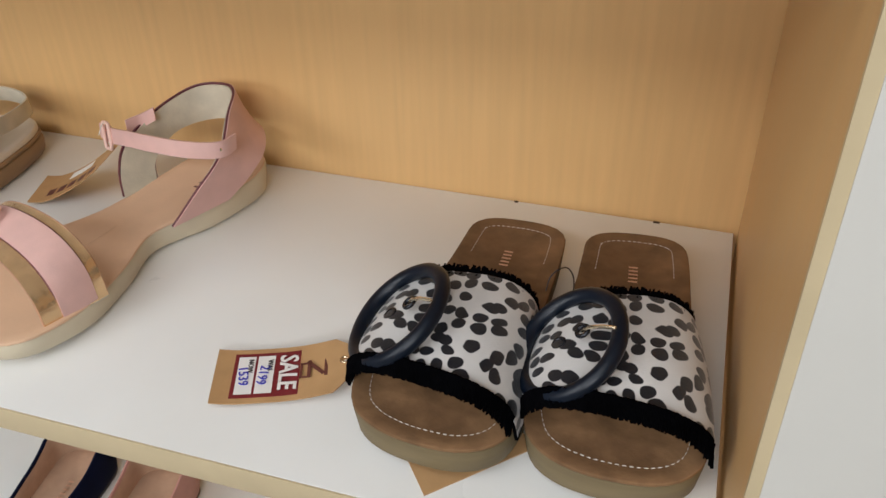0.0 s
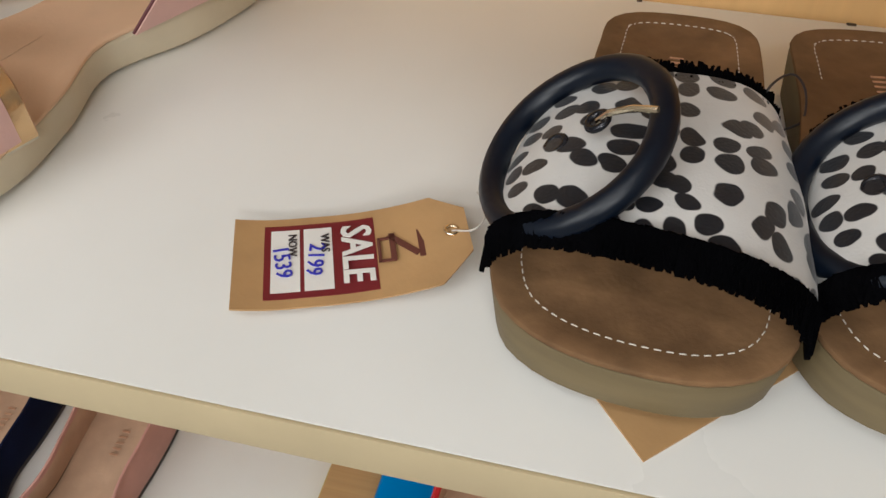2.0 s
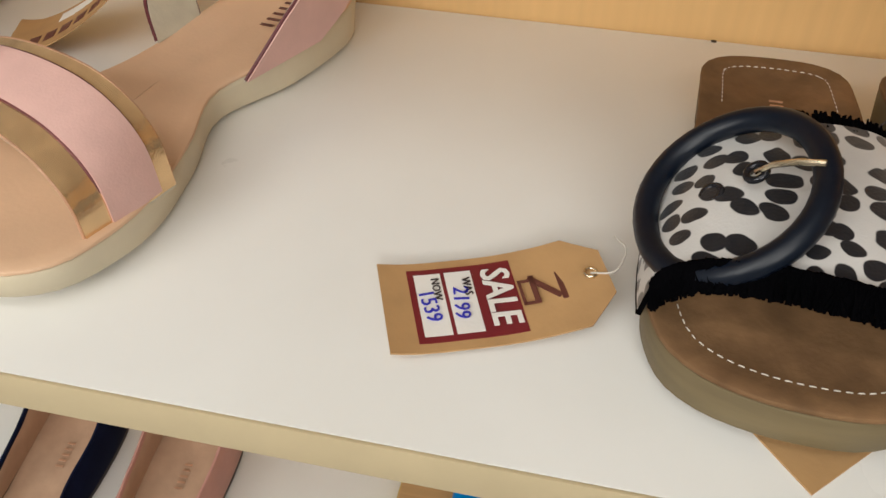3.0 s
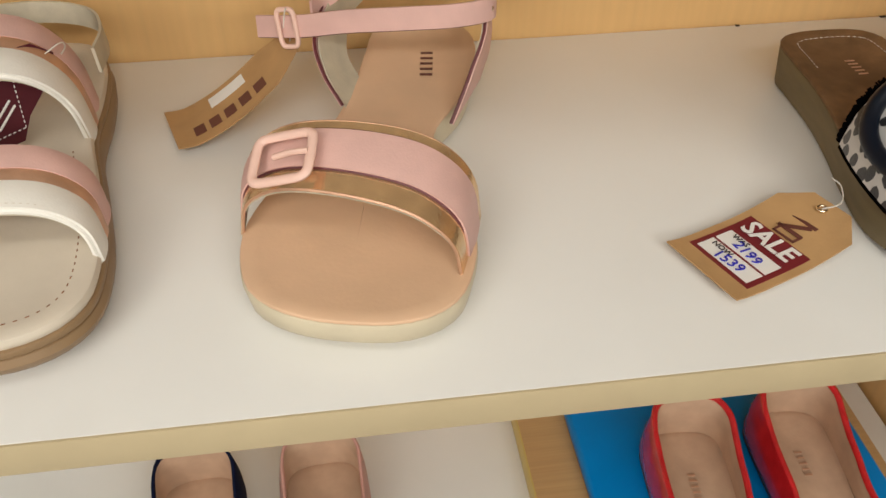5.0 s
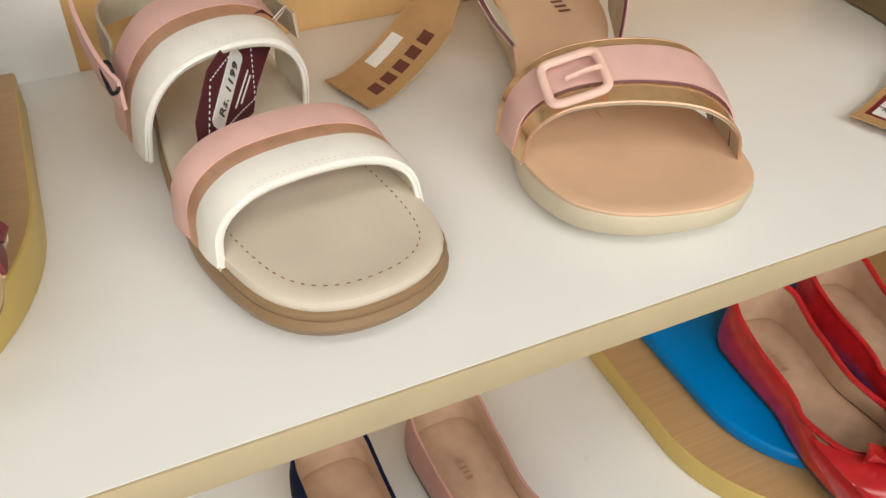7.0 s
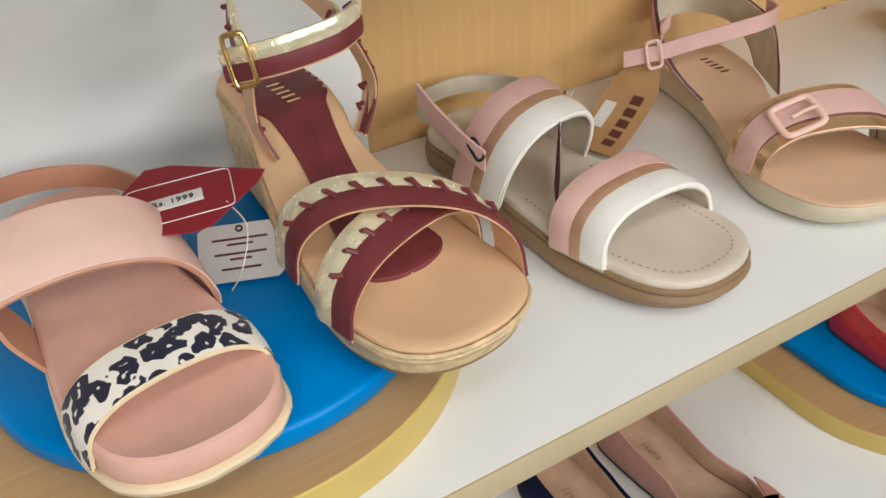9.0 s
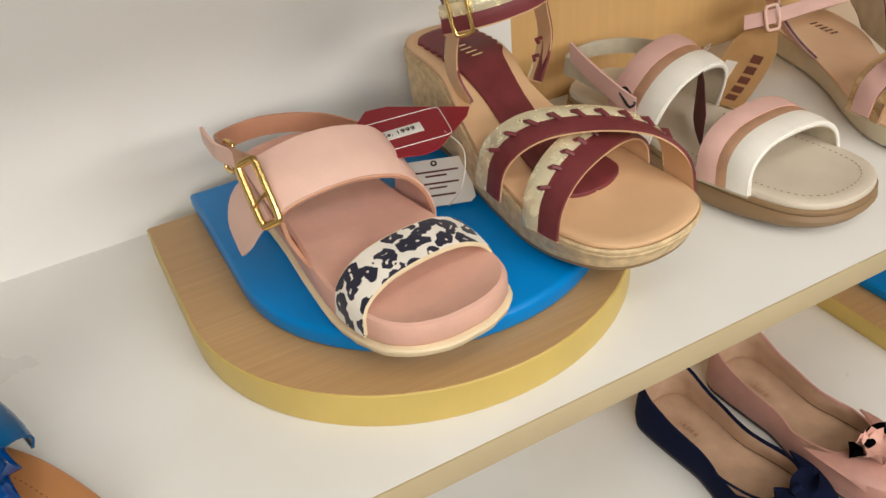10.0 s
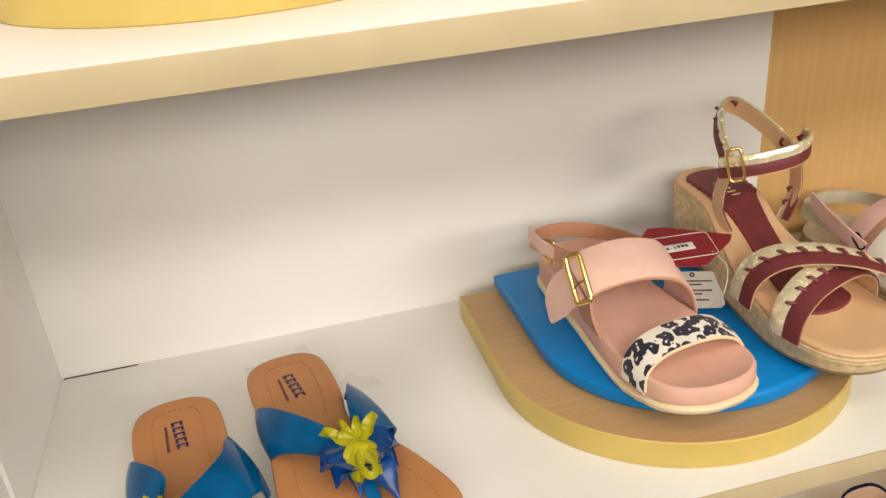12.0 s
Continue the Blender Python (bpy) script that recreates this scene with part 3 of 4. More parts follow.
def mule(m):
    t = thing("mule_sandal", m, "brown mule with black spotted white satin strap and round navy buckle", "sandal", "pair of spotted mules")
    L = 0.222
    o = last_outline(0.2240, (-0.0360, 0.0340), (0.095, -0.0365, 0.0420), (-0.0445, 0.168, 0.0565, 0.168), -0.003, -0.0030, 0.8, 0.5)
    part("sole", slab_bm(o, lin((0, 0.0), (0.15, 0.0), (L, 0.007)), flat(0.0255), 0.0015, undercut=0.006), cork_side, t, "olive beige wood-look sole")
    foot = slab_bm(o, flat(0.0255), flat(0.0285), 0.0012, grow=0.0004, dish=0.0022)
    part("footbed", foot, suede, t, "worn brown nubuck footbed")
    top = flat(0.0278)
    part("stitching", stitches_bm(inset_line(o, 0.010, top, 0.33, 0.67), r=0.00022), thread_white, t, "pale sewing thread")
    part("stitching", stitches_bm(inset_line(o, 0.010, top, -0.13, 0.13), r=0.00022), thread_white, t, "pale sewing thread")
    part("pen_mark", tube_bm([(0.006, 0.2195, 0.024), (0.0065, 0.2185, 0.016), (0.004, 0.217, 0.0105), (0.010, 0.2165, 0.0095)], 0.0004, 5), ink_dark, t, "dark pen scratch on the sole")
    worn_print(t, 0.0, 0.045, 0.0264, 0.020, 0.006, rose_gold)
    A, B = edges((0.050, 0.121), (0.0565, 0.187), (-0.036, 0.111), (-0.0425, 0.201), 0.026, 0.040, 0.0320, p=2.7, yb=0.005)
    strap = part("strap", band_bm(A, B, 0.0016, 44, 8, bulge=0.003), spot_cloth, t, "white satin strap with black spots")
    part("lining", band_bm(raised(A, -0.0022), raised(B, -0.0022), 0.0018, 40, 6, bulge=0.003), black_fluff, t, "black strap lining")
    part("fringe", fringe_bm([(x, y + 0.0012, z + 0.0012) for x, y, z in spline(B, 24)[2:-2]], (0, 0.75, -1.0), 0.0068, 1400), black_fluff, t, "black fluffy edging")
    part("fringe", fringe_bm(raised(A, -0.0005), (0, -1, 0.35), 0.0060, 1000), black_fluff, t, "black fluffy edging")
    f = framed((0.034, 0.163, 0.0620), (0.56, 0.16, 0.81), (1, 0, -0.7))
    b = part("buckle", ring_bm(0.0303, 0.0331, 0.0045, f, 2.1), navy_plastic, t, "round dark navy buckle")
    for dx, dz in ((0.006, 0.001), (-0.010, 0.0035)):
        part("eyelet", ring_bm(0.0034, 0.0034, 0.0013, f @ pose(dx, -0.002, dz), 2.0, n=18), black_metal, t, "black metal eyelet")
    part("prong", moved(tube_bm([(-0.010, -0.002, 0.0035), (-0.016, 0.001, 0.0070), (-0.024, 0.005, 0.0082), (-0.031, 0.008, 0.0066)], 0.0011), f), pale_metal, b, "pale metal prong")
    return t


MULE_A = stand((-0.100, -0.074), (-0.098, -0.296))
mule_a = mule(MULE_A)
mule_b = copy_thing(mule_a, stand((-0.019, -0.069), (0.003, -0.290)))
loop = thing("nylon_tag_loop", pose(0, 0, 0), "thin black nylon loop joining the spotted mules", "tag loop")
part("loop", tube_bm(spline([(-0.066, -0.150, 0.026), (-0.064, -0.142, 0.036), (-0.056, -0.136, 0.040), (-0.050, -0.140, 0.036), (-0.049, -0.148, 0.027), (-0.056, -0.150, 0.022)], 24), 0.0005, 6), ink_dark, loop)


def tag_shape(w, h, cut=0.012):
    return [(0, -h / 2), (w - cut, -h / 2), (w, -h / 2 + cut), (w, h / 2 - cut), (w - cut, h / 2), (0, h / 2)]


# the sale tag lies on the shelf beside the mule, its pointed end at the strap
s_at = pose(-0.247, -0.2600, 0.0008, 0, 0, 21.5)
sale = thing("sale_tag", s_at, "brown kraft card price tag with a red sale sticker", "price tag")


def sale_bend(x, y):
    return 0.0025 + 0.0085 * max(0, (x - 0.035) / 0.05) ** 2 + 0.0022 * max(0, (0.02 - x) / 0.02) ** 2


part("card", plate_bm(tag_shape(0.086, 0.0475), 0.0007, sale_bend), card_brown, sale)
part("sticker", plate_bm([(0.011, -0.0195), (0.052, -0.0195), (0.052, 0.0195), (0.011, 0.0195)], 0.0002, lambda x, y: sale_bend(x, y) + 0.0007), ink_red, sale, "dark red sale sticker")
for x0 in (0.0135, 0.0255):
    part("price_field", plate_bm([(x0, -0.0165), (x0 + 0.0105, -0.0165), (x0 + 0.0105, 0.0165), (x0, 0.0165)], 0.00015, lambda x, y: sale_bend(x, y) + 0.0010), card_white, sale, "white price field")
TH = 0.0040
part("lettering", moved(text_bm("SALE", 0.0158, bold=0.0003), pose(0.0445, 0, TH + 0.0006, 0, 0, -90) @ Matrix.Diagonal((0.92, 1, 1, 1))), card_white, sale, "white printed word")
part("lettering", moved(text_bm("WAS", 0.0046), pose(0.0333, 0.0075, TH + 0.0001, 0, 0, -90)), ink_dark, sale, "small dark printed word")
part("lettering", moved(text_bm("NOW", 0.0046), pose(0.0213, 0.0075, TH + 0.0001, 0, 0, -90)), ink_dark, sale, "small dark printed word")
part("handwriting", moved(text_bm("2199", 0.0086), pose(0.0295, -0.001, TH + 0.0001, 0, 0, -96)), ink_blue, sale, "blue handwritten price")
part("handwriting", moved(text_bm("1539", 0.0086), pose(0.0175, -0.001, TH + 0.0001, 0, 0, -84)), ink_blue, sale, "blue handwritten price")
part("mark", moved(merged(box_bm(0, -0.0075, 0, 0.0022, 0.0075, 0.0004), box_bm(0.0105, -0.0075, 0, 0.0127, 0.0075, 0.0004), moved(box_bm(0, -0.0013, 0, 0.016, 0.0013, 0.0004), pose(0, 0.0066, 0, 0, 0, -50))), pose(0.057, 0.0, TH + 0.0018, -2, -5, 0)), ink_brown, sale, "dark red printed mark")
part("mark", moved(merged(box_bm(0, -0.0075, 0, 0.0012, 0.0060, 0.0004), box_bm(0, -0.0075, 0, 0.0065, -0.0062, 0.0004), box_bm(0, 0.0048, 0, 0.0065, 0.0060, 0.0004)), pose(0.0525, 0.0, TH + 0.0012, -2, -4, 0)), ink_brown, sale, "dark red printed mark")
part("eyelet", moved(ring_bm(0.0024, 0.0024, 0.0007, pose(0, 0, 0), n=16), pose(0.080, 0.001, 0.0108)), pale_metal, sale, "small metal eyelet")
part("string", tube_bm(spline([(0.080, 0.001, 0.0105), (0.088, -0.003, 0.014), (0.094, 0.004, 0.018), (0.090, 0.008, 0.022)], 16), 0.0004, 6), nylon, sale, "clear nylon thread")

under = thing("kraft_tag", pose(-0.0965, -0.3050, 0.0003, 0, 0, 48), "brown kraft card tag lying under the mules", "price tag")
part("card", plate_bm([(0, 0), (0.068, -0.003), (0.074, 0.036), (0.006, 0.038)], 0.0007), card_brown, under)

def card_on(name, corners, material, label, thick=0.0006):
    """A card through three corners: origin, along, up."""
    a, b, c = (Vector(p) for p in corners)
    x = (b - a).normalized()
    z = x.cross(c - a).normalized()
    y = z.cross(x)
    m = Matrix((x, y, z)).transposed().to_4x4()
    m.translation = a
    t = thing(name, m, label, "price tag")
    return t, (b - a).length, (c - a).dot(y)


# ---- pink sandal with gold edging ----
pk = thing("ankle_strap_sandal", stand((-0.350, -0.018), (-0.388, -0.293)), "pink leather ankle-strap sandal with gold edging and peach insole", "sandal")
L = 0.281
o = last_outline(0.279, (-0.0375, 0.0375), (0.132, -0.0125, 0.0545), (-0.0335, 0.219, 0.0825, 0.214), 0.014, 0.002, 0.3, 0.5)
part("outsole", slab_bm(o, lin((0, 0.001), (0.05, 0.0), (0.2, 0.0), (L, 0.006)), lin((0, 0.027), (0.06, 0.024), (0.13, 0.019), (0.2, 0.0195), (L, 0.021)), 0.003, grow=-0.0030, undercut=0.005), cream_sole, pk, "cream rubber sole")
part("insole", slab_bm(o, lin((0, 0.026), (0.06, 0.023), (0.13, 0.018), (0.2, 0.0185), (L, 0.020)), lin((0, 0.0285), (0.06, 0.0255), (0.13, 0.0205), (0.2, 0.021), (L, 0.0225)), 0.0012, grow=-0.0035, dish=0.0012), peach_insole, pk, "peach insole")
worn_print(pk, -0.004, 0.060, 0.0250, 0.034, 0.0075, ink_brown, 0, 5)
A, B = edges((0.0815, 0.186), (0.0790, 0.2165), (-0.0315, 0.202), (-0.0225, 0.2465), 0.019, 0.047, 0.034, p=2.5)
part("strap", band_bm(A, B, 0.0012, 40, 6), gold_leather, pk, "gold foil strap edging")
part("lining", band_bm(raised(A, -0.0012), raised(B, -0.0012), 0.0010, 30, 4), lining, pk, "cream strap lining")
A2, B2 = between(A, B, 0.17), between(A, B, 0.72)
part("strap", band_bm(raised(A2, 0.0016), raised(B2, 0.0016), 0.0018, 40, 6, bulge=0.0006), pink_leather, pk, "pink leather strap")
for E_ in (raised(A2, 0.0022), raised(B2, 0.0020)):
    part("edge_paint", tube_bm(spline(E_, 40), 0.0008, 6), pink_piping, pk, "maroon painted edge")
for E_ in (raised(A, 0.0006), raised(B, 0.0006)):
    part("edge_paint", tube_bm(spline(E_, 40), 0.0008, 6), rose_gold, pk, "rose gold edge")
fb = framed((0.0560, 0.2150, 0.0615), (0.34, 0.30, 0.89), (1, -0.18, -0.32))
bk = part("buckle", ring_bm(0.0140, 0.0122, 0.0024, fb, 6.0, 0.8), blush_leather, pk, "pink lacquered square buckle")
part("prong", moved(tube_bm([(0.004, 0, 0.001), (-0.006, 0, 0.0026), (-0.0135, 0, 0.0018)], 0.0014), fb), blush_leather, bk)
# heel counter: two wings that rise from the sole and meet behind the heel
low = [(0.0365, 0.074, 0.024), (0.045, 0.062, 0.036), (0.042, 0.036, 0.049), (0.026, 0.011, 0.052), (0.0, 0.004, 0.053), (-0.025, 0.011, 0.052), (-0.041, 0.032, 0.046), (-0.041, 0.054, 0.035), (-0.0345, 0.074, 0.023)]
upp = [(0.0425, 0.105, 0.023), (0.054, 0.093, 0.038), (0.059, 0.076, 0.053), (0.050, 0.046, 0.070), (0.032, 0.018, 0.082), (0.006, 0.011, 0.086), (-0.012, 0.022, 0.087), (-0.024, 0.046, 0.081), (-0.0375, 0.078, 0.064), (-0.029, 0.103, 0.042), (-0.0185, 0.121, 0.021)]
part("heel_counter", band_bm(low, upp, 0.0016, 48, 6), pink_leather, pk, "pink heel counter")
inn = [(x * 0.955, 0.0025 + y * 0.985, z) for x, y, z in low]
inu = [(x * 0.955, 0.0025 + y * 0.985, z - 0.0006) for x, y, z in upp]
part("lining", band_bm(inn, inu, 0.0006, 48, 5), lining, pk, "cream heel lining")
part("edge_paint", tube_bm(spline(upp, 60), 0.0010, 6), pink_piping, pk, "maroon painted edge")
part("edge_paint", tube_bm(spline(low, 60), 0.0009, 6), pink_piping, pk, "maroon painted edge")
mid = [(-0.0425, 0.064, 0.0705), (-0.040, 0.079, 0.070), (-0.020, 0.089, 0.0705), (0.010, 0.092, 0.070), (0.040, 0.087, 0.066), (0.066, 0.078, 0.059), (0.0925, 0.0655, 0.053)]
as_a, as_b = [(x, y, z + 0.0062) for x, y, z in mid], [(x, y + 0.002, z - 0.0062) for x, y, z in mid]
part("ankle_strap", band_bm(as_b, as_a, 0.0017, 40, 4), pink_leather, pk, "pink ankle strap")
part("edge_paint", tube_bm(spline(as_b, 40), 0.0008, 6), pink_piping, pk, "maroon painted edge")
part("rivet", ring_bm(0.0012, 0.0012, 0.0012, faced((-0.040, 0.0805, 0.070), (-0.6, 0.8, 0.1)), n=10), pale_metal, pk, "small pale rivet")
part("ankle_buckle", ring_bm(0.0055, 0.0105, 0.0015, framed((0.0735, 0.0790, 0.0575), (0.35, 0.93, 0.15), (1, -0.38, -0.2)), 5.0), blush_leather, pk, "pink lacquered buckle")
for k in (0.055, 0.048, 0.040):
    part("punch_hole", ring_bm(0.0006, 0.0006, 0.0006, faced((k, 0.0838 + (0.055 - k) * 0.3, 0.0625 + (0.055 - k) * 0.3), (0.35, 0.93, 0.15)), n=8), ink_dark, pk)
keeper = [(0.060, 0.070, 0.064), (0.054, 0.060, 0.066), (0.043, 0.055, 0.072)]
part("buckle_tab", band_bm([(x, y, z - 0.006) for x, y, z in keeper], [(x, y, z + 0.005) for x, y, z in keeper], 0.0016, 12, 3), pink_leather, pk, "pink buckle tab")

# kraft tag hanging from the ankle strap, its end on the shelf
kt = thing("curled_kraft_tag", pose(-0.5065, -0.1005, 0.0012, 0, 0, 17.0), "curled brown kraft brand tag hanging from the ankle strap", "price tag")


def curl(x, y):
    return 0.0015 + 0.044 * (max(0, x) / 0.078) ** 1.7 + 0.002 * max(0, (0.012 - x) / 0.012)


part("card", plate_bm([(0, -0.0215), (0.062, -0.0215), (0.080, -0.011), (0.080, 0.011), (0.062, 0.0215), (0, 0.0215)], 0.0007, curl), card_brown, kt)
part("sticker", plate_bm([(0.026, 0.006), (0.048, 0.006), (0.048, 0.0165), (0.026, 0.0165)], 0.0002, lambda x, y: curl(x, y) + 0.0008), card_white, kt, "small white sticker")
for i in range(5):
    part("stamp", plate_bm([(0.012 + i * 0.0095, -0.013), (0.0185 + i * 0.0095, -0.013), (0.0185 + i * 0.0095, -0.0035), (0.012 + i * 0.0095, -0.0035)], 0.0002, lambda x, y: curl(x, y) + 0.0008), ink_brown, kt, "printed brand bar")
part("string", tube_bm(spline([(0.076, 0.0, 0.044), (0.078, -0.003, 0.058), (0.074, -0.008, 0.068), (0.070, -0.014, 0.060)], 20), 0.0004, 6), nylon, kt, "clear nylon thread")

# ---- white, rose gold and pink double-strap sandal ----
wh = thing("double_strap_sandal", stand((-0.584, -0.024), (-0.541, -0.281)), "double-strap sandal striped pink, rose gold and white", "sandal")
L = 0.268
o = last_outline(L, (-0.036, 0.041), (0.115, -0.0285, 0.0545), (-0.0330, 0.205, 0.0655, 0.188), 0.012, 0.0, 0.2, 0.6)
part("outsole", slab_bm(o, lin((0, 0.0), (0.17, 0.0), (L, 0.007)), lin((0, 0.019), (L, 0.0195)), 0.005, undercut=0.003), brown_rubber, wh, "brown rubber sole")
part("welt", slab_bm(o, flat(0.0185), flat(0.0225), 0.0014, grow=-0.0010), brown_rubber, wh)
part("insole", slab_bm(o, flat(0.0205), lin((0, 0.0295), (0.07, 0.028), (L, 0.028)), 0.003, grow=-0.0025, dish=0.0016), grey_insole, wh, "pale grey padded insole")
part("stitching", stitches_bm(inset_line(o, 0.0125, flat(0.0272), 0.24, 0.76, 120), 0.0024, 0.0022), thread_brown, wh)


def striped(t, lb, lf, rb, rf, z, hb, hf, yb, p=2.3):
    A, B = edges(lb, lf, rb, rf, z, hb, hf, p=p, yb=yb)
    part("lining", band_bm(raised(A, -0.0018), raised(B, -0.0018), 0.0014, 36, 5), lining, t, "cream strap lining")
    for nm, a, b, mt, lift, lab in (("pink_stripe", 0.0, 0.38, pink_leather, 0.0016, "pink leather stripe"), ("rose_gold_stripe", 0.34, 0.64, rose_gold, 0.0006, "rose gold stripe"), ("white_stripe", 0.58, 1.0, white_leather, 0.0014, "white leather stripe")):
        part(nm, band_bm(raised(between(A, B, a), lift * 0.4), raised(between(A, B, b), lift * 0.4), 0.0016, 40, 4, bulge=0.0009, lift=lift * 0.5), mt, t, lab)
    part("stitching", stitches_bm(spline(raised(between(A, B, 0.955), 0.0030), 60), 0.0016, 0.0012, 0.0003), thread_white, t)
    part("stitching", stitches_bm(spline(raised(between(A, B, 0.05), 0.0030), 60), 0.0016, 0.0012, 0.0003), thread_white, t)
    part("rolled_edge", tube_bm(spline(raised(B, 0.0004), 40), 0.0013, 6), white_leather, t, "white rolled edge")


striped(wh, (0.0655, 0.173), (0.0620, 0.2125), (-0.0310, 0.180), (-0.0285, 0.2215), 0.0225, 0.036, 0.0305, -0.005, 2.6)
striped(wh, (0.0600, 0.076), (0.0600, 0.121), (-0.0270, 0.077), (-0.0235, 0.119), 0.0225, 0.064, 0.054, 0.016, 2.5)
hs = [(0.056, 0.076, 0.058), (0.053, 0.046, 0.060), (0.040, 0.016, 0.054), (0.0, 0.004, 0.050), (-0.030, 0.020, 0.049), (-0.038, 0.056, 0.052), (-0.035, 0.092, 0.056)]
part("heel_strap", band_bm([(x, y, z - 0.007) for x, y, z in hs], [(x * 0.97, y * 0.97 + 0.002, z + 0.007) for x, y, z in hs], 0.0016, 40, 4), lining, wh, "grey-beige heel strap")
tabm = [(0.0625, 0.112, 0.055), (0.0660, 0.098, 0.062), (0.0655, 0.070, 0.072), (0.0620, 0.046, 0.080)]
part("strap_tab", band_bm([(x, y, z - 0.0075) for x, y, z in tabm], [(x, y, z + 0.0075) for x, y, z in tabm], 0.002, 16, 3), pink_leather, wh, "pink fastening tab")
part("ring", ring_bm(0.0030, 0.0075, 0.0010, faced((0.0655, 0.106, 0.062), (0.8, 0.4, 0.45), 40), 4.0, n=24), black_metal, wh, "dark metal loop")

# wine-coloured card standing inside the sandal
wc, w, h = card_on("wine_price_card", ((-0.606, -0.192, 0.0340), (-0.560, -0.138, 0.0310), (-0.600, -0.188, 0.088)), card_wine, "dark wine card price tag standing inside a sandal")
part("card", plate_bm([(0.002, 0.0), (0.060, 0.0), (0.066, 0.012), (0.084, 0.030), (0.086, 0.040), (0.076, 0.048), (0.060, 0.049), (0.020, 0.042), (0.002, 0.026)], 0.0006, lambda x, y: -0.004 * math.sin(x * 32)), card_wine, wc)
for x0, x1, y0, y1 in ((0.010, 0.062, 0.007, 0.007), (0.020, 0.062, 0.037, 0.041), (0.010, 0.020, 0.007, 0.037), (0.062, 0.062, 0.007, 0.041)):
    row = [Vector((x0 + (x1 - x0) * k / 30, y0 + (y1 - y0) * k / 30, 0.0010 - 0.004 * math.sin((x0 + (x1 - x0) * k / 30) * 32))) for k in range(31)]
    part("printed_frame", stitches_bm(row, 0.0016, 0.0012, 0.0003), card_white, wc, "dashed white printed frame")
tag_turn = pose(0.036, 0.025, -0.0026, 0, 3, 40)
part("price_label", moved(plate_bm([(-0.018, -0.0065), (0.018, -0.0065), (0.0195, -0.004), (0.0195, 0.004), (0.018, 0.0065), (-0.018, 0.0065), (-0.0195, 0.004), (-0.0195, -0.004)], 0.0004), tag_turn), card_white, wc, "pale price label")
part("lettering", moved(text_bm("Rs. 1199", 0.0078), tag_turn @ pose(0, 0, 0.0009)), ink_dark, wc, "printed price")
for k, ww in enumerate((0.020, 0.015)):
    part("print_line", moved(box_bm(-ww / 2, -0.0006, 0, ww / 2, 0.0006, 0.0003), pose(0.050 + 0.004 * k, 0.018 - 0.002 * k, -0.0030, 0, 0, 40)), card_white, wc, "small white printed line")
part("string", tube_bm(spline([(0.080, 0.042, 0.001), (0.088, 0.046, 0.004), (0.092, 0.040, 0.0), (0.088, 0.030, -0.008)], 20), 0.0004, 6), nylon, wc, "clear nylon thread")

# ---- wedge sandal ----
wd = thing("wedge_sandal", stand((-0.736, -0.032), (-0.712, -0.290), 0.0377), "espadrille wedge sandal with crossed maroon and gold straps", "sandal")
L = 0.264
o = last_outline(L, (-0.0285, 0.0320), (0.105, -0.0200, 0.0455), (-0.0335, 0.218, 0.0610, 0.203), 0.014, 0.0, 0.3, 0.3)
ztop = lin((0, 0.070), (0.05, 0.0675), (0.165, 0.0325), (0.21, 0.0270), (L, 0.0270))
part("outsole", slab_bm(o, lin((0, 0.0), (0.17, 0.0), (L, 0.0105)), lin((0, 0.0045), (0.17, 0.0045), (L, 0.0150)), 0.001, grow=-0.005), brown_rubber, wd, "thin brown outsole")
zb = lin((0, 0.004), (0.17, 0.004), (L, 0.0145))
part("jute_wedge", slab_bm(o, zb, ztop, 0.004, undercut=0.007), jute, wd, "woven jute rope wedge")
part("insole", slab_bm(o, lambda y: ztop(y) - 0.001, lambda y: ztop(y) + 0.0035, 0.0022, grow=-0.0012, dish=0.0015), tan_insole, wd, "tan padded insole")
# woven rope rows round the wedge
for k in range(9):
    f = (k + 0.5) / 9
    ln_ = [Vector((p.x, p.y, zb(p.y) + (ztop(p.y) - zb(p.y)) * f)) for p in inset_line(o, 0.0050 * (1 - f), flat(0), 0, 0.999, 120)]
    part("rope_coil", tube_bm(ln_, 0.0011, 5, True, 1.6), jute, wd)
pad_r = [(0, 0.012), (0.010, 0.0135), (0.016, 0.016)] + [(0.0195 + 0.0026 * (i % 2), 0.020 + 0.0040 * i) for i in range(13)] + [(0.0165, 0.077), (0.0130, 0.11), (0.015, 0.15), (0.023, 0.186), (0.021, 0.197), (0.010, 0.203), (0, 0.204)]
shift = lambda y: 0.014 * max(0.0, min(1.0, (y - 0.05) / 0.10))
pad_o = [Vector((x + shift(y), y, 0)) for x, y in pad_r] + [Vector((-x * 1.15 + shift(y), y, 0)) for x, y in pad_r[-2:0:-1]]
zi = lambda y: ztop(y) + 0.0035 - 0.0015
part("insole_panel", slab_bm(spline(pad_o, 150, True), lambda y: zi(y) - 0.001, lambda y: zi(y) + 0.0026, 0.0004), maroon, wd, "scalloped maroon insole panel")
worn_print(wd, 0.002, 0.056, ztop(0.052) + 0.0047, 0.034, 0.0085, gold_leather, 0, 5)


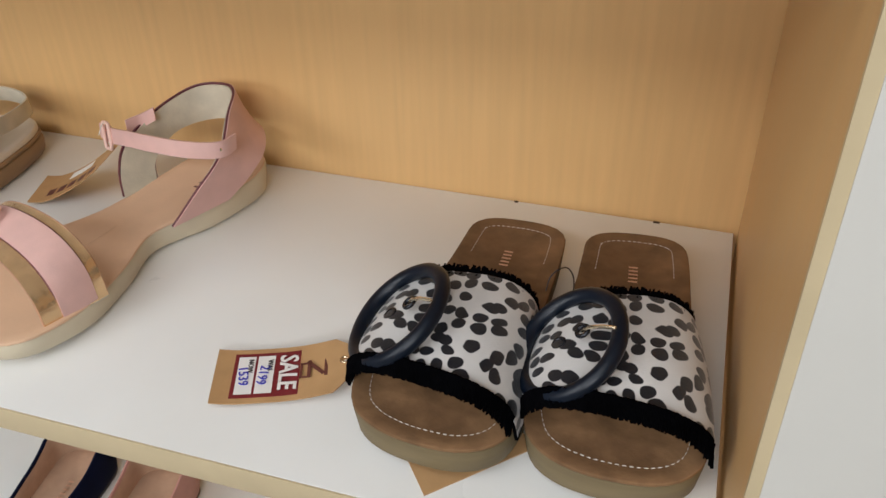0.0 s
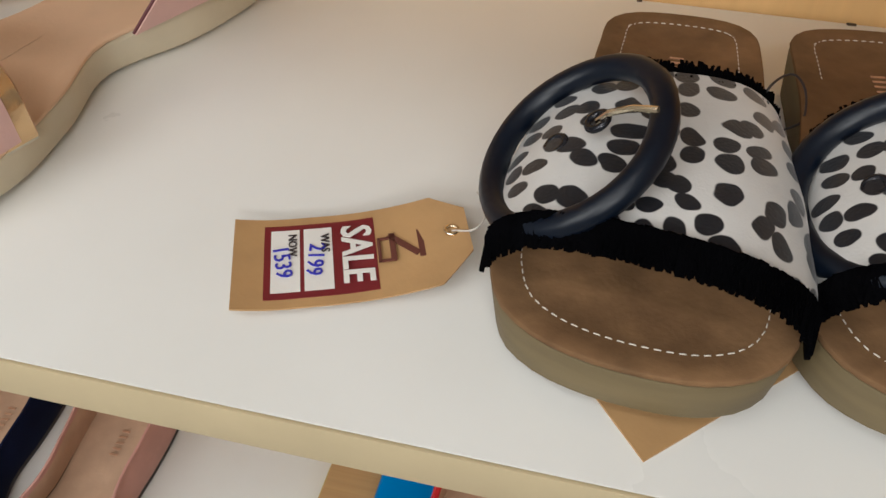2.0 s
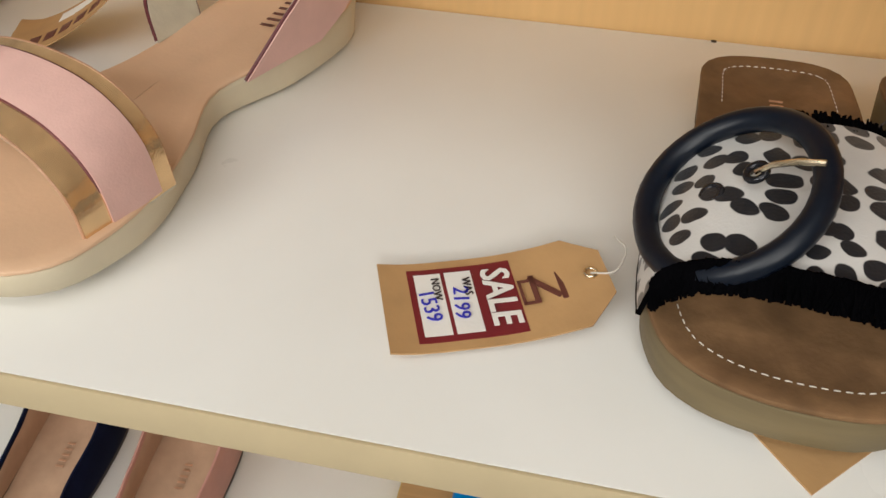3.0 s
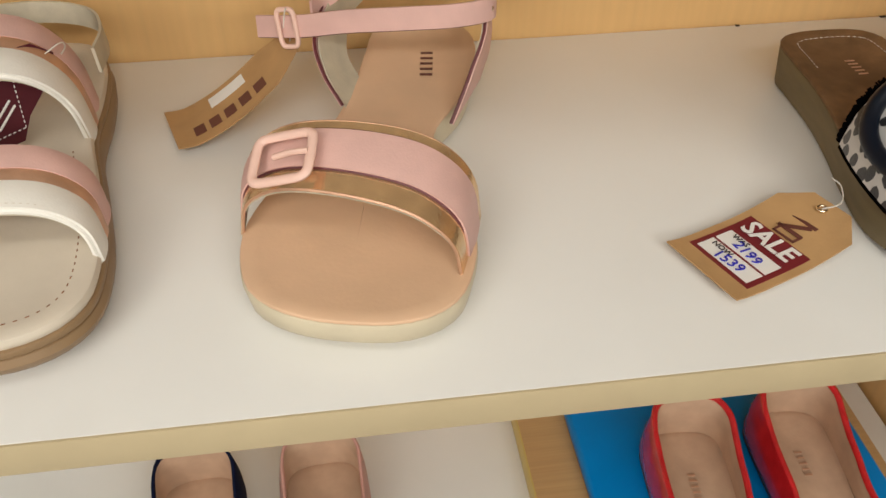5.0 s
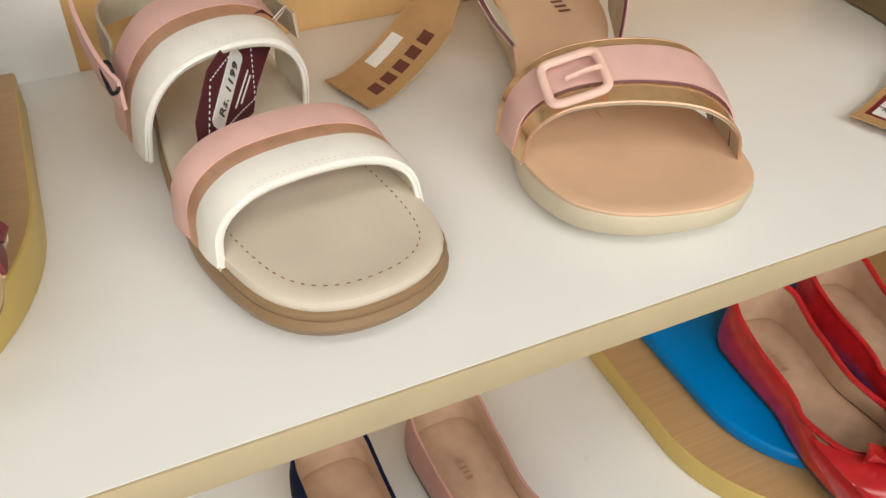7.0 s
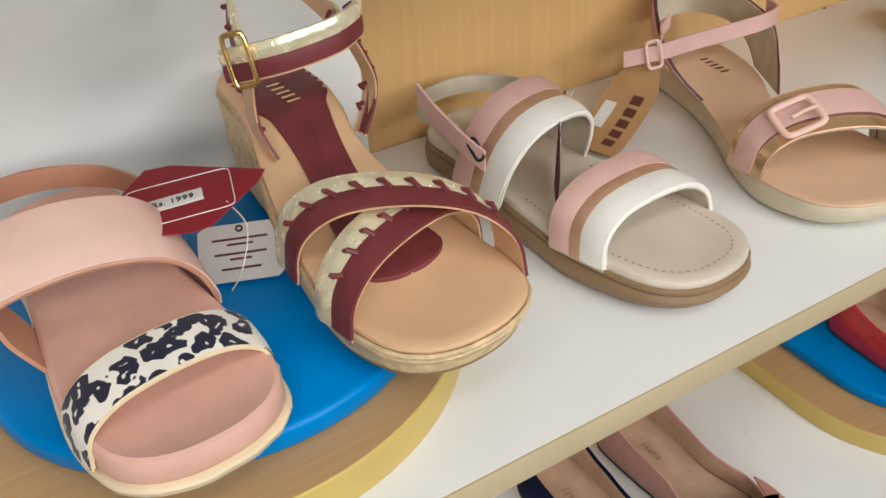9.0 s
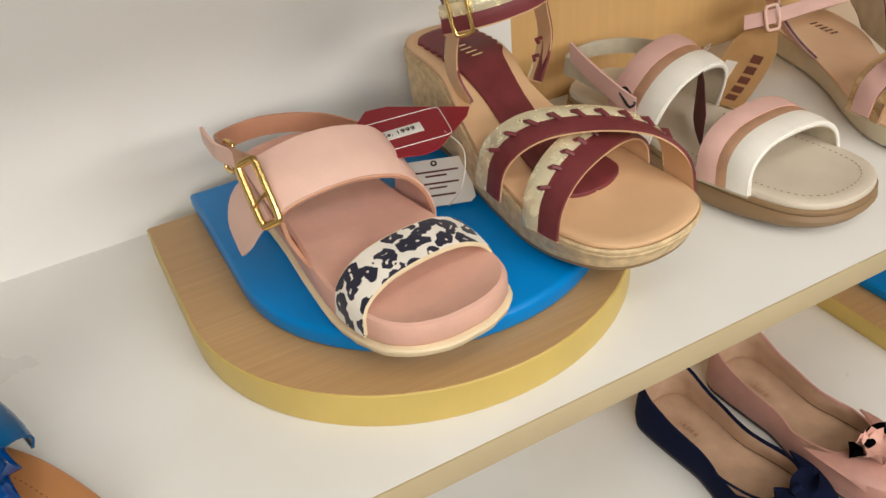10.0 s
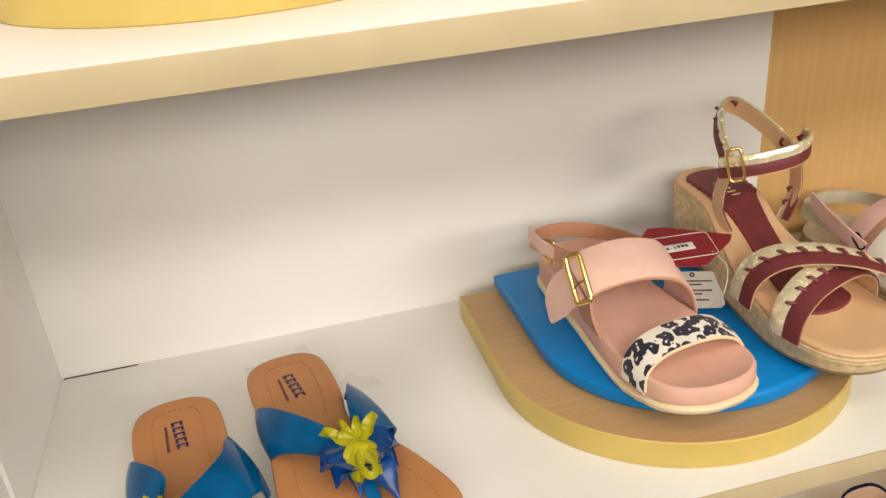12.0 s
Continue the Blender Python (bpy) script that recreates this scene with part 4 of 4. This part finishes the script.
def whipped(t, A, B, flip=False, n=14):
    """A maroon strap with a gold foil edge, whip-stitched together."""
    if flip:
        A, B = B, A
    part("strap", band_bm(between(A, B, 0.42), B, 0.0018, 44, 4, bulge=0.0006), maroon, t, "maroon leather strap")
    part("lining", band_bm(raised(between(A, B, 0.05), -0.0012), raised(B, -0.0012), 0.0010, 36, 4), tan_insole, t, "tan strap lining")
    g = part("gold_edge", band_bm(A, between(A, B, 0.47), 0.0022, 44, 4, bulge=0.0012), gold_cord, t, "crinkled gold foil edge")
    a_, b_ = spline(between(A, B, 0.26), 3 * n), spline(between(A, B, 0.56), 3 * n)
    for i in range(1, n):
        p, q = a_[3 * i], b_[min(3 * n - 1, 3 * i + 1)]
        up = (b_[3 * i - 1] - b_[3 * i - 2]).cross(q - p).normalized()
        up = up if up.z > 0 or abs(up.z) < 0.15 else -up
        part("whip_stitch", tube_bm([p + up * 0.0015, p.lerp(q, 0.5) + up * 0.0048, q + up * 0.0022], 0.0014, 6), maroon, g)


zf = 0.026
whipped(wd, *edges((0.0570, 0.142), (0.0605, 0.170), (-0.0335, 0.212), (-0.0310, 0.239), zf, 0.048, 0.045, p=2.4), n=13)
whipped(wd, *edges((0.0640, 0.197), (0.0615, 0.225), (-0.0310, 0.172), (-0.0330, 0.200), zf, 0.0375, 0.034, p=2.4), n=12)
# heel straps and ankle strap
def upright(pts, w):
    a = [(x, y + 0.013 - w, z + 0.0116) for x, y, z in pts]
    b = [(x, y + 0.013 + w, z + 0.0136) for x, y, z in pts]
    return a, b


whipped(wd, *upright([(0.034, 0.086, 0.046), (0.038, 0.078, 0.064), (0.039, 0.082, 0.088), (0.040, 0.098, 0.112)], 0.0068), n=6)
whipped(wd, *upright([(-0.021, 0.088, 0.044), (-0.030, 0.086, 0.060), (-0.031, 0.088, 0.076), (-0.019, 0.099, 0.098), (-0.008, 0.111, 0.112)], 0.0070), n=7)
lp = [(x + 0.006, y + 0.011, z + 0.0066) for x, y, z in ((0.036, 0.098, 0.118), (0.027, 0.072, 0.133), (0.013, 0.052, 0.143), (0.000, 0.047, 0.145), (-0.012, 0.062, 0.136), (-0.019, 0.084, 0.124), (-0.018, 0.098, 0.118))]
whipped(wd, [(x * 1.05, y - 0.005, z - 0.007) for x, y, z in lp], [(x, y + 0.003, z + 0.0065) for x, y, z in lp], n=10, flip=True)
an = [(x, y + 0.013, z + 0.0116) for x, y, z in ((0.054, 0.098, 0.111), (0.046, 0.112, 0.1155), (0.030, 0.124, 0.120), (0.008, 0.129, 0.124), (-0.010, 0.120, 0.1255), (-0.017, 0.104, 0.124))]
whipped(wd, [(x, y - 0.001, z + 0.0085) for x, y, z in an], [(x, y + 0.001, z - 0.0085) for x, y, z in an], n=9)
part("buckle", ring_bm(0.0055, 0.0125, 0.0014, framed(at_place(wd, -0.7765, -0.1640, 0.1680), (0.6, 0.78, 0.2), (1, -0.7, -0.25)), 6.0), gold_metal, wd, "gold rectangular buckle")

# ---- blush and leopard sandal ----
lp_s = thing("slingback_sandal", stand((-0.872, -0.050), (-0.843, -0.290), 0.0377), "blush footbed sandal with leopard strap and gold buckle", "sandal")
L = 0.2405
o = last_outline(L, (-0.0345, 0.0385), (0.100, -0.0310, 0.0435), (-0.0380, 0.194, 0.0530, 0.180), 0.005, 0.0, 0.3, 0.5)
part("outsole", slab_bm(o, lin((0, 0.0), (0.17, 0.0), (L, 0.007)), lin((0, 0.009), (0.17, 0.008), (L, 0.0145)), 0.002, grow=0.0012, undercut=0.003, wave=0.0004), cream_edge, lp_s, "wavy cream outsole")
part("footbed", slab_bm(o, lin((0, 0.0085), (0.17, 0.0075), (L, 0.014)), lin((0, 0.033), (0.08, 0.030), (0.17, 0.0265), (L, 0.0285)), 0.0030, grow=-0.0012, dish=0.0045), pink_sole, lp_s, "dusty pink moulded footbed")
A, B = edges((0.0525, 0.183), (0.0505, 0.208), (-0.0385, 0.180), (-0.0365, 0.206), 0.016, 0.0285, 0.0250, p=2.5, yb=-0.004)
part("strap", band_bm(A, B, 0.0016, 40, 6, bulge=0.001), leopard_cloth, lp_s, "leopard print toe strap")
part("lining", band_bm(raised(A, -0.0014), raised(B, -0.0014), 0.0012, 36, 5), cream_edge, lp_s, "cream strap lining")
for E_ in (A, B):
    part("edge", tube_bm(spline(raised(E_, 0.0006), 40), 0.0011, 6), cream_edge, lp_s, "cream strap edge")
# the wide strap rises from the outer side, crosses the foot and ends in the buckle
A = [(0.0615, 0.117, 0.081), (0.052, 0.120, 0.0870), (0.030, 0.122, 0.0905), (0.008, 0.123, 0.0885), (-0.014, 0.121, 0.079), (-0.028, 0.115, 0.060), (-0.034, 0.108, 0.036), (-0.034, 0.104, 0.018)]
B = [(0.0625, 0.152, 0.067), (0.052, 0.153, 0.0715), (0.030, 0.153, 0.0725), (0.008, 0.152, 0.0690), (-0.014, 0.151, 0.060), (-0.028, 0.149, 0.045), (-0.035, 0.147, 0.028), (-0.036, 0.145, 0.018)]
part("strap", band_bm(A, B, 0.0024, 44, 8, bulge=0.0012), blush_leather, lp_s, "wide blush leather strap")
part("lining", band_bm(raised(A, -0.0014), raised(B, -0.0014), 0.0010, 36, 5), pink_leather, lp_s)
part("edge", tube_bm(spline(raised(B, 0.0004), 40), 0.0013, 6), tan_leather, lp_s, "tan cut edge")
# a narrower band holds the buckle to the sole
part("buckle_band", band_bm([(0.0425, 0.112, 0.016), (0.0495, 0.112, 0.034), (0.0570, 0.116, 0.056), (0.0600, 0.121, 0.074)], [(0.0455, 0.145, 0.016), (0.0520, 0.147, 0.030), (0.0590, 0.150, 0.048), (0.0615, 0.151, 0.062)], 0.0022, 24, 5), tan_leather, lp_s, "tan leather band under the buckle")
fb = framed((0.0665, 0.1430, 0.0800), (0.75, 0.50, 0.40), (0.637, -0.61, -0.435))
gb = part("buckle", ring_bm(0.0058, 0.0175, 0.0022, fb, 8.0, 0.9), gold_metal, lp_s, "large gold rectangular buckle")
part("prong", moved(tube_bm([(0.005, 0.006, 0.001), (0.0, 0.004, 0.0028), (-0.0055, 0.002, 0.0015)], 0.0010), fb), gold_metal, gb)
part("strap_tail", band_bm([(0.0620, 0.121, 0.080), (0.0700, 0.113, 0.067), (0.0745, 0.110, 0.050), (0.0750, 0.117, 0.035)], [(0.0640, 0.149, 0.066), (0.0705, 0.142, 0.055), (0.0740, 0.134, 0.044), (0.0755, 0.122, 0.033)], 0.0022, 22, 5), blush_leather, lp_s, "blush strap tail")
for x, y, z in ((0.0530, 0.136, 0.0810),):
    part("punch_hole", ring_bm(0.0006, 0.0006, 0.0006, faced((x, y, z), (0.3, 0.5, 0.8)), n=8), ink_brown, lp_s)
hb = [(0.050, 0.128, 0.078), (0.057, 0.098, 0.077), (0.056, 0.070, 0.072), (0.043, 0.022, 0.054), (0.006, 0.003, 0.045), (-0.027, 0.020, 0.042), (-0.038, 0.066, 0.047), (-0.034, 0.105, 0.056)]
part("heel_strap", band_bm([(x, y, z - 0.0075) for x, y, z in hb], [(x, y + 0.001, z + 0.0070) for x, y, z in hb], 0.0018, 44, 4), tan_leather, lp_s, "tan-pink slingback strap")
part("heel_buckle", ring_bm(0.0048, 0.0088, 0.0013, framed((0.0585, 0.084, 0.0745), (0.97, 0.1, 0.2), (0.1, 1, 0.1)), 6.0), gold_metal, lp_s, "small gold buckle")
part("strap_tip", band_bm([(0.0585, 0.094, 0.070), (0.065, 0.078, 0.073), (0.064, 0.058, 0.076)], [(0.0585, 0.095, 0.081), (0.065, 0.079, 0.084), (0.064, 0.059, 0.086)], 0.0018, 12, 3), blush_leather, lp_s)
worn_print(lp_s, 0.004, 0.118, 0.0232, 0.018, 0.006, ink_brown, 0, 4)

# red card and white card between the two sandals


rc, w, h = card_on("red_price_card", ((-0.872, -0.166, 0.100), (-0.822, -0.192, 0.104), (-0.851, -0.110, 0.102)), card_red, "wine red card price tag with white printed label")
part("card", plate_bm([(0, 0), (0.058, -0.002), (0.066, 0.002), (0.084, 0.036), (0.086, 0.046), (0.034, 0.062), (0.020, 0.060)], 0.0007), card_red, rc)
part("price_label", moved(box_bm(-0.015, -0.0055, 0, 0.015, 0.0055, 0.0004, 0.0001), pose(0.042, 0.026, 0.0008, 0, 0, 16)), card_white, rc, "pale price label")
part("lettering", moved(text_bm("Rs. 1999", 0.0062), pose(0.042, 0.026, 0.0014, 0, 0, 16)), ink_dark, rc, "printed price")
part("printed_frame", moved(ring_bm(0.0265, 0.0185, 0.0003, pose(0, 0, 0), 12.0, n=48), pose(0.045, 0.028, 0.0008, 0, 0, 14)), card_white, rc, "thin white printed frame")
part("string", tube_bm(spline([(0.070, 0.020, 0.001), (0.080, 0.006, -0.006), (0.076, -0.010, -0.020), (0.066, -0.004, -0.036)], 20), 0.0004, 6), nylon, rc, "clear nylon thread")
wt, w, h = card_on("white_care_card", ((-0.815, -0.148, 0.0380), (-0.778, -0.162, 0.0380), (-0.798, -0.121, 0.0525)), card_white, "small white printed card leaning on the blue pad")
wt.matrix_world = Matrix.Translation((-0.004, 0, 0.002)) @ wt.matrix_world @ Matrix.Scale(1.22, 4)
part("card", plate_bm([(0.003, 0), (0.036, 0), (0.039, 0.003), (0.038, 0.028), (0.034, 0.031), (0.004, 0.031), (0, 0.028), (0, 0.003)], 0.0006), card_white, wt)
for i, (yy, ww) in enumerate(((0.0225, 0.026), (0.0195, 0.012), (0.0145, 0.024), (0.0115, 0.010), (0.0065, 0.018))):
    part("print_line", moved(box_bm(-ww / 2, -0.0005, 0, ww / 2, 0.0005, 0.0003), pose(0.0195, yy, 0.0007)), ink_brown, wt, "faint printed line")
part("eyelet", ring_bm(0.0014, 0.0014, 0.0005, pose(0.0195, 0.028, 0.0008), n=14), ink_dark, wt)

# ---- thong sandals with flowers ----


def petal_bm(length, width, cup, curl_, n=8):
    """A petal: rounded tip, cupped across, curled along."""
    rows = []
    for i in range(n + 1):
        u = i / n
        w = width * (math.sin(math.pi * min(1, u * 0.86 + 0.10)) ** 0.7)
        rows.append([Vector((w * (s / 3.0), length * u * (1 - 0.12 * abs(s / 3.0) * (u > 0.6)), cup * (s / 3.0) ** 2 * u + curl_ * u * u + 0.0012 * math.sin(5 * u + s))) for s in range(-3, 4)])
    bm = bmesh.new()
    top = [[bm.verts.new(p + Vector((0, 0, 0.0007))) for p in r] for r in rows]
    bot = [[bm.verts.new(p) for p in r] for r in rows]
    for i in range(n):
        for j in range(6):
            bm.faces.new((top[i][j], top[i][j + 1], top[i + 1][j + 1], top[i + 1][j]))
            bm.faces.new((bot[i + 1][j], bot[i + 1][j + 1], bot[i][j + 1], bot[i][j]))
        bm.faces.new((bot[i][0], top[i][0], top[i + 1][0], bot[i + 1][0]))
        bm.faces.new((top[i][6], bot[i][6], bot[i + 1][6], top[i + 1][6]))
    for j in range(6):
        bm.faces.new((bot[0][j], bot[0][j + 1], top[0][j + 1], top[0][j]))
        bm.faces.new((top[n][j], top[n][j + 1], bot[n][j + 1], bot[n][j]))
    return bm


def thong(m, side, turn):
    """side: 1 or -1, the two shoes of a pair."""
    t = thing("thong_sandal", m, "caramel thong sandal with glossy blue straps and yellow-blue flower", "sandal", "pair of flower thongs")
    o = last_outline(0.252, (-0.0340, 0.0340), (0.112, -0.0290, 0.0360), (-0.0690, 0.212, 0.0430, 0.178), -0.026, 0.0, 0.3, 0.7)
    if side < 0:
        o = [Vector((-p.x, p.y, 0)) for p in o[:1] + o[:0:-1]]
    part("outsole", slab_bm(o, flat(0.0), flat(0.016), 0.003, undercut=0.003), cream_sole, t, "cream rubber sole")
    part("footbed", slab_bm(o, flat(0.0155), flat(0.0215), 0.003, grow=0.0003, dish=0.001), caramel, t, "caramel leather footbed")
    part("stitching", stitches_bm(inset_line(o, 0.0150, flat(0.0209), 0.0, 0.999, 220), 0.002, 0.0022, 0.0003), thread_brown, t, "brown stitching")
    for i in range(5):
        part("stamp", moved(merged(box_bm(-0.0042, -0.0027, 0, -0.0022, 0.0022, 0.0003), box_bm(-0.0042, -0.0027, 0, 0.0042, -0.0012, 0.0003), box_bm(0.0020, -0.0027, 0, 0.0042, 0.0022, 0.0003)), pose(0.000 - 0.0005 * i, 0.034 + 0.0072 * i, 0.0208)), ink_navy, t, "dark blue printed bar")
    part("stamp", moved(box_bm(-0.0010, -0.016, 0, 0.0010, 0.016, 0.0003), pose(0.0085, 0.050, 0.0208)), ink_brown, t, "small printed line")
    # stiff straps that stand off the sole at their outer ends and meet under the flower
    cx, cy = -0.015 * side, 0.176
    lft = [(0.0330, 0.070, 0.015), (0.0345, 0.073, 0.026), (0.026, 0.092, 0.038), (0.010, 0.126, 0.047), (cx + 0.003, cy - 0.018, 0.044)], [(0.0345, 0.128, 0.015), (0.0360, 0.130, 0.022), (0.028, 0.140, 0.031), (0.012, 0.160, 0.038), (cx + 0.005, cy + 0.008, 0.038)]
    rgt = [(-0.0330, 0.078, 0.015), (-0.0355, 0.084, 0.030), (-0.032, 0.098, 0.042), (-0.024, 0.126, 0.048), (cx - 0.003, cy - 0.018, 0.044)], [(-0.0500, 0.142, 0.015), (-0.0520, 0.146, 0.025), (-0.046, 0.152, 0.033), (-0.034, 0.164, 0.038), (cx - 0.005, cy + 0.008, 0.038)]
    for A, B in (lft, rgt):
        part("strap", band_bm(A, B, 0.0016, 30, 6, bulge=0.0030), blue_vinyl, t, "glossy clear-coated blue strap")
    post = [(cx, cy + 0.004, 0.040), (cx + 0.001, cy + 0.014, 0.034), (cx, cy + 0.028, 0.021)]
    part("toe_post", band_bm([(x + 0.0045, y, z) for x, y, z in post], [(x - 0.0045, y, z) for x, y, z in post], 0.0022, 14, 3), blue_vinyl, t)
    fl = part("flower_centre", tube_bm([(cx, cy, 0.041), (cx, cy + 0.002, 0.046), (cx, cy + 0.004, 0.049)], 0.0045, 10), yellow_petal, t)
    blue = ((98, 0.029, 0.017, 0.007, -0.004), (72, 0.028, 0.016, -0.006, 0.002), (128, 0.029, 0.015, 0.008, -0.010), (-98, 0.029, 0.017, 0.007, -0.004), (-72, 0.028, 0.016, -0.006, 0.002), (-128, 0.029, 0.015, 0.008, -0.010), (-160, 0.042, 0.0125, 0.008, -0.020), (162, 0.030, 0.012, 0.008, -0.016))
    for ang, ln_, wd_, cup, cl in blue:
        part("petal", moved(petal_bm(ln_, wd_, cup, cl), pose(cx, cy, 0.0440, 0, 0, 180 + ang + turn)), blue_petal, fl, "deep blue petal")
    # the yellow crown behind, and the hooded bell in front
    crown = ((0, 0.013, 0.011, 0.004, 0.002, 8), (58, 0.026, 0.0055, 0.004, 0.003, 8), (-58, 0.026, 0.0055, 0.004, 0.003, 8), (24, 0.019, 0.0036, 0.002, 0.006, 14), (-24, 0.019, 0.0036, 0.002, 0.006, 14))
    for ang, ln_, wd_, cup, cl, tilt in crown:
        part("petal", moved(petal_bm(ln_, wd_, cup, cl), pose(cx, cy - 0.001, 0.0490, 0, 0, 180 + ang + turn) @ pose(0, 0, 0, tilt)), yellow_petal, fl, "yellow petal")
    bell = ((0, 0.013, 0.0120, -0.008, -0.002, 4), (20, 0.026, 0.0075, -0.008, -0.012, 0), (-20, 0.026, 0.0075, -0.008, -0.012, 0))
    for ang, ln_, wd_, cup, cl, tilt in bell:
        part("petal", moved(petal_bm(ln_, wd_, cup, cl), pose(cx, cy + 0.001, 0.0520, 0, 0, ang + turn) @ pose(0, 0, 0, tilt)), yellow_petal, fl, "yellow petal")
    loop_pts = [Vector((0.0050 * math.sin(a), 0.018 - 0.011 * math.cos(a), 0.0035 * math.sin(a / 2))) for a in (2 * math.pi * k / 20 for k in range(20))]
    part("petal", moved(tube_bm(loop_pts, 0.0018, 6, True, 1.8), pose(cx, cy + 0.002, 0.0515, 0, 0, turn) @ pose(0, 0, 0, -18)), yellow_petal, fl, "rolled yellow petal")
    return t


thong(stand((-1.1425, -0.070), (-1.0985, -0.335)), 1, 0)
thong(stand((-1.2300, -0.102), (-1.2010, -0.368)), -1, -35)

# ---- ballet flats on the lower shelf ----


def flat_shoe(m, outer, inner, label, group="", rim_r=0.0013, open_to=0.56, H=0.046, L=0.232, bow=None):
    """A ballet flat: a shell round the sole, closed over the toes, open above the insole."""
    t = thing("ballet_flat", m, label, "shoe", group)
    o = last_outline(L, (-0.0335, 0.0335), (0.42 * L, -0.0300, 0.0330), (-0.0380, 0.66 * L, 0.0420, 0.66 * L), 0.003, 0.0, 0.8, 0.3, n=96)
    part("sole", slab_bm(o, flat(0.0), flat(0.006), 0.0015, grow=0.001), ink_dark, t, "dark thin sole")
    part("insole", slab_bm(o, flat(0.005), lin((0, 0.0125), (0.1, 0.009), (L, 0.009)), 0.001, grow=-0.003, dish=0.001), inner, t, "beige insole")
    n = len(o)
    hz = lambda y: H + 0.012 * max(0, 1 - y / 0.05) - 0.016 * min(1, y / 0.12)

    def ring(frac, z, inn=0.0):
        out = []
        for p in o:
            y0 = min(max(p.y, 0.17 * L), 0.80 * L)
            mm = Vector((0.002 * (p.y > 0.1), y0, 0))
            d = p - mm
            q = mm + d * (1 - (frac + inn) / max(d.length, 1e-6))
            q.z = z(p.y)
            out.append(q)
        return out
    rows = [ring(-0.001, flat(0.005)), ring(-0.0025, lambda y: 0.012), ring(-0.0015, lambda y: hz(y) * 0.6), ring(0.002, lambda y: hz(y) - 0.002), ring(0.0032, hz), ring(0.0048, lambda y: hz(y) - 0.002), ring(0.0036, lambda y: hz(y) * 0.55), ring(0.0036, lambda y: 0.010)]
    bm = bmesh.new()
    V = [[bm.verts.new(p) for p in r] for r in rows]
    for a, b in zip(V, V[1:]):
        for i in range(n):
            j = (i + 1) % n
            bm.faces.new((a[i], a[j], b[j], b[i]))
    sh = part("upper", bm, outer, t, angle=60)
    sh.data.materials.append(inner)
    for f in sh.data.polygons:
        if f.index >= n * 5:
            f.material_index = 1
    # vamp over the toes
    ty = open_to * L
    A = [(-0.0385, ty + 0.010, 0.030), (-0.024, ty + 0.034, 0.0345), (0.002, ty + 0.044, 0.036), (0.028, ty + 0.034, 0.0345), (0.0425, ty + 0.010, 0.030)]
    B = [(-0.028, L * 0.93, 0.014), (-0.016, L * 0.985, 0.013), (0.002, L * 1.0, 0.012), (0.020, L * 0.985, 0.013), (0.032, L * 0.93, 0.014)]
    part("vamp", band_bm(A, B, 0.0016, 30, 10, bulge=0.010), outer, t)
    rim = [Vector((p.x, p.y, p.z)) for p in rows[4] if p.y < ty + 0.012]
    rim.sort(key=lambda p: math.atan2(p.x - 0.002, 0.10 - p.y))
    part("rim", tube_bm(spline([tuple(p) for p in rim[::3]] + A[::-1][1:-1], 90, True), rim_r, 8, True), outer, t)
    worn_print(t, 0.0, 0.055, 0.0108, 0.026, 0.006, rose_gold, 0, 5)
    if bow:
        for sx in (-1, 1):
            part("bow_loop", moved(petal_bm(0.028, 0.012, 0.010, 0.004), pose(0.002, ty + 0.048, 0.038, 0, 0, -90 * sx)), bow, t)
            part("bow_tail", moved(petal_bm(0.026, 0.006, 0.002, -0.008), pose(0.002, ty + 0.050, 0.038, 0, 0, -40 * sx)), bow, t)
        part("bow_knot", tube_bm([(-0.003, ty + 0.048, 0.041), (0.002, ty + 0.048, 0.043), (0.007, ty + 0.048, 0.041)], 0.004, 10), bow, t)
    return t


flat_shoe(stand((-0.548, -0.100), (-0.530, -0.332), -GAP), navy_suede, flat_inner, "navy suede ballet flat with a bow on the lower shelf", bow=navy_suede)
pf = flat_shoe(stand((-0.449, -0.098), (-0.436, -0.330), -GAP), flat_pink, flat_inner, "dusty pink leather ballet flat with a cloth flower", bow=black_fluff)
for k in range(7):
    part("petal", moved(petal_bm(0.020, 0.011, 0.008, 0.006), pose(0.002, 0.188, 0.040, 0, 0, k * 51 + 10)), petal_pink, pf, "pink cloth petal")
flat_shoe(stand((-0.159, -0.134), (-0.176, -0.364), -GAP + 0.0380), red_patent, flat_inner, "red patent ballet flat on a blue pad", "pair of red flats", rim_r=0.0026, bow=red_patent)
flat_shoe(stand((-0.068, -0.125), (-0.080, -0.355), -GAP + 0.0380), red_patent, flat_inner, "red patent ballet flat on a blue pad", "pair of red flats", rim_r=0.0026, bow=red_patent)
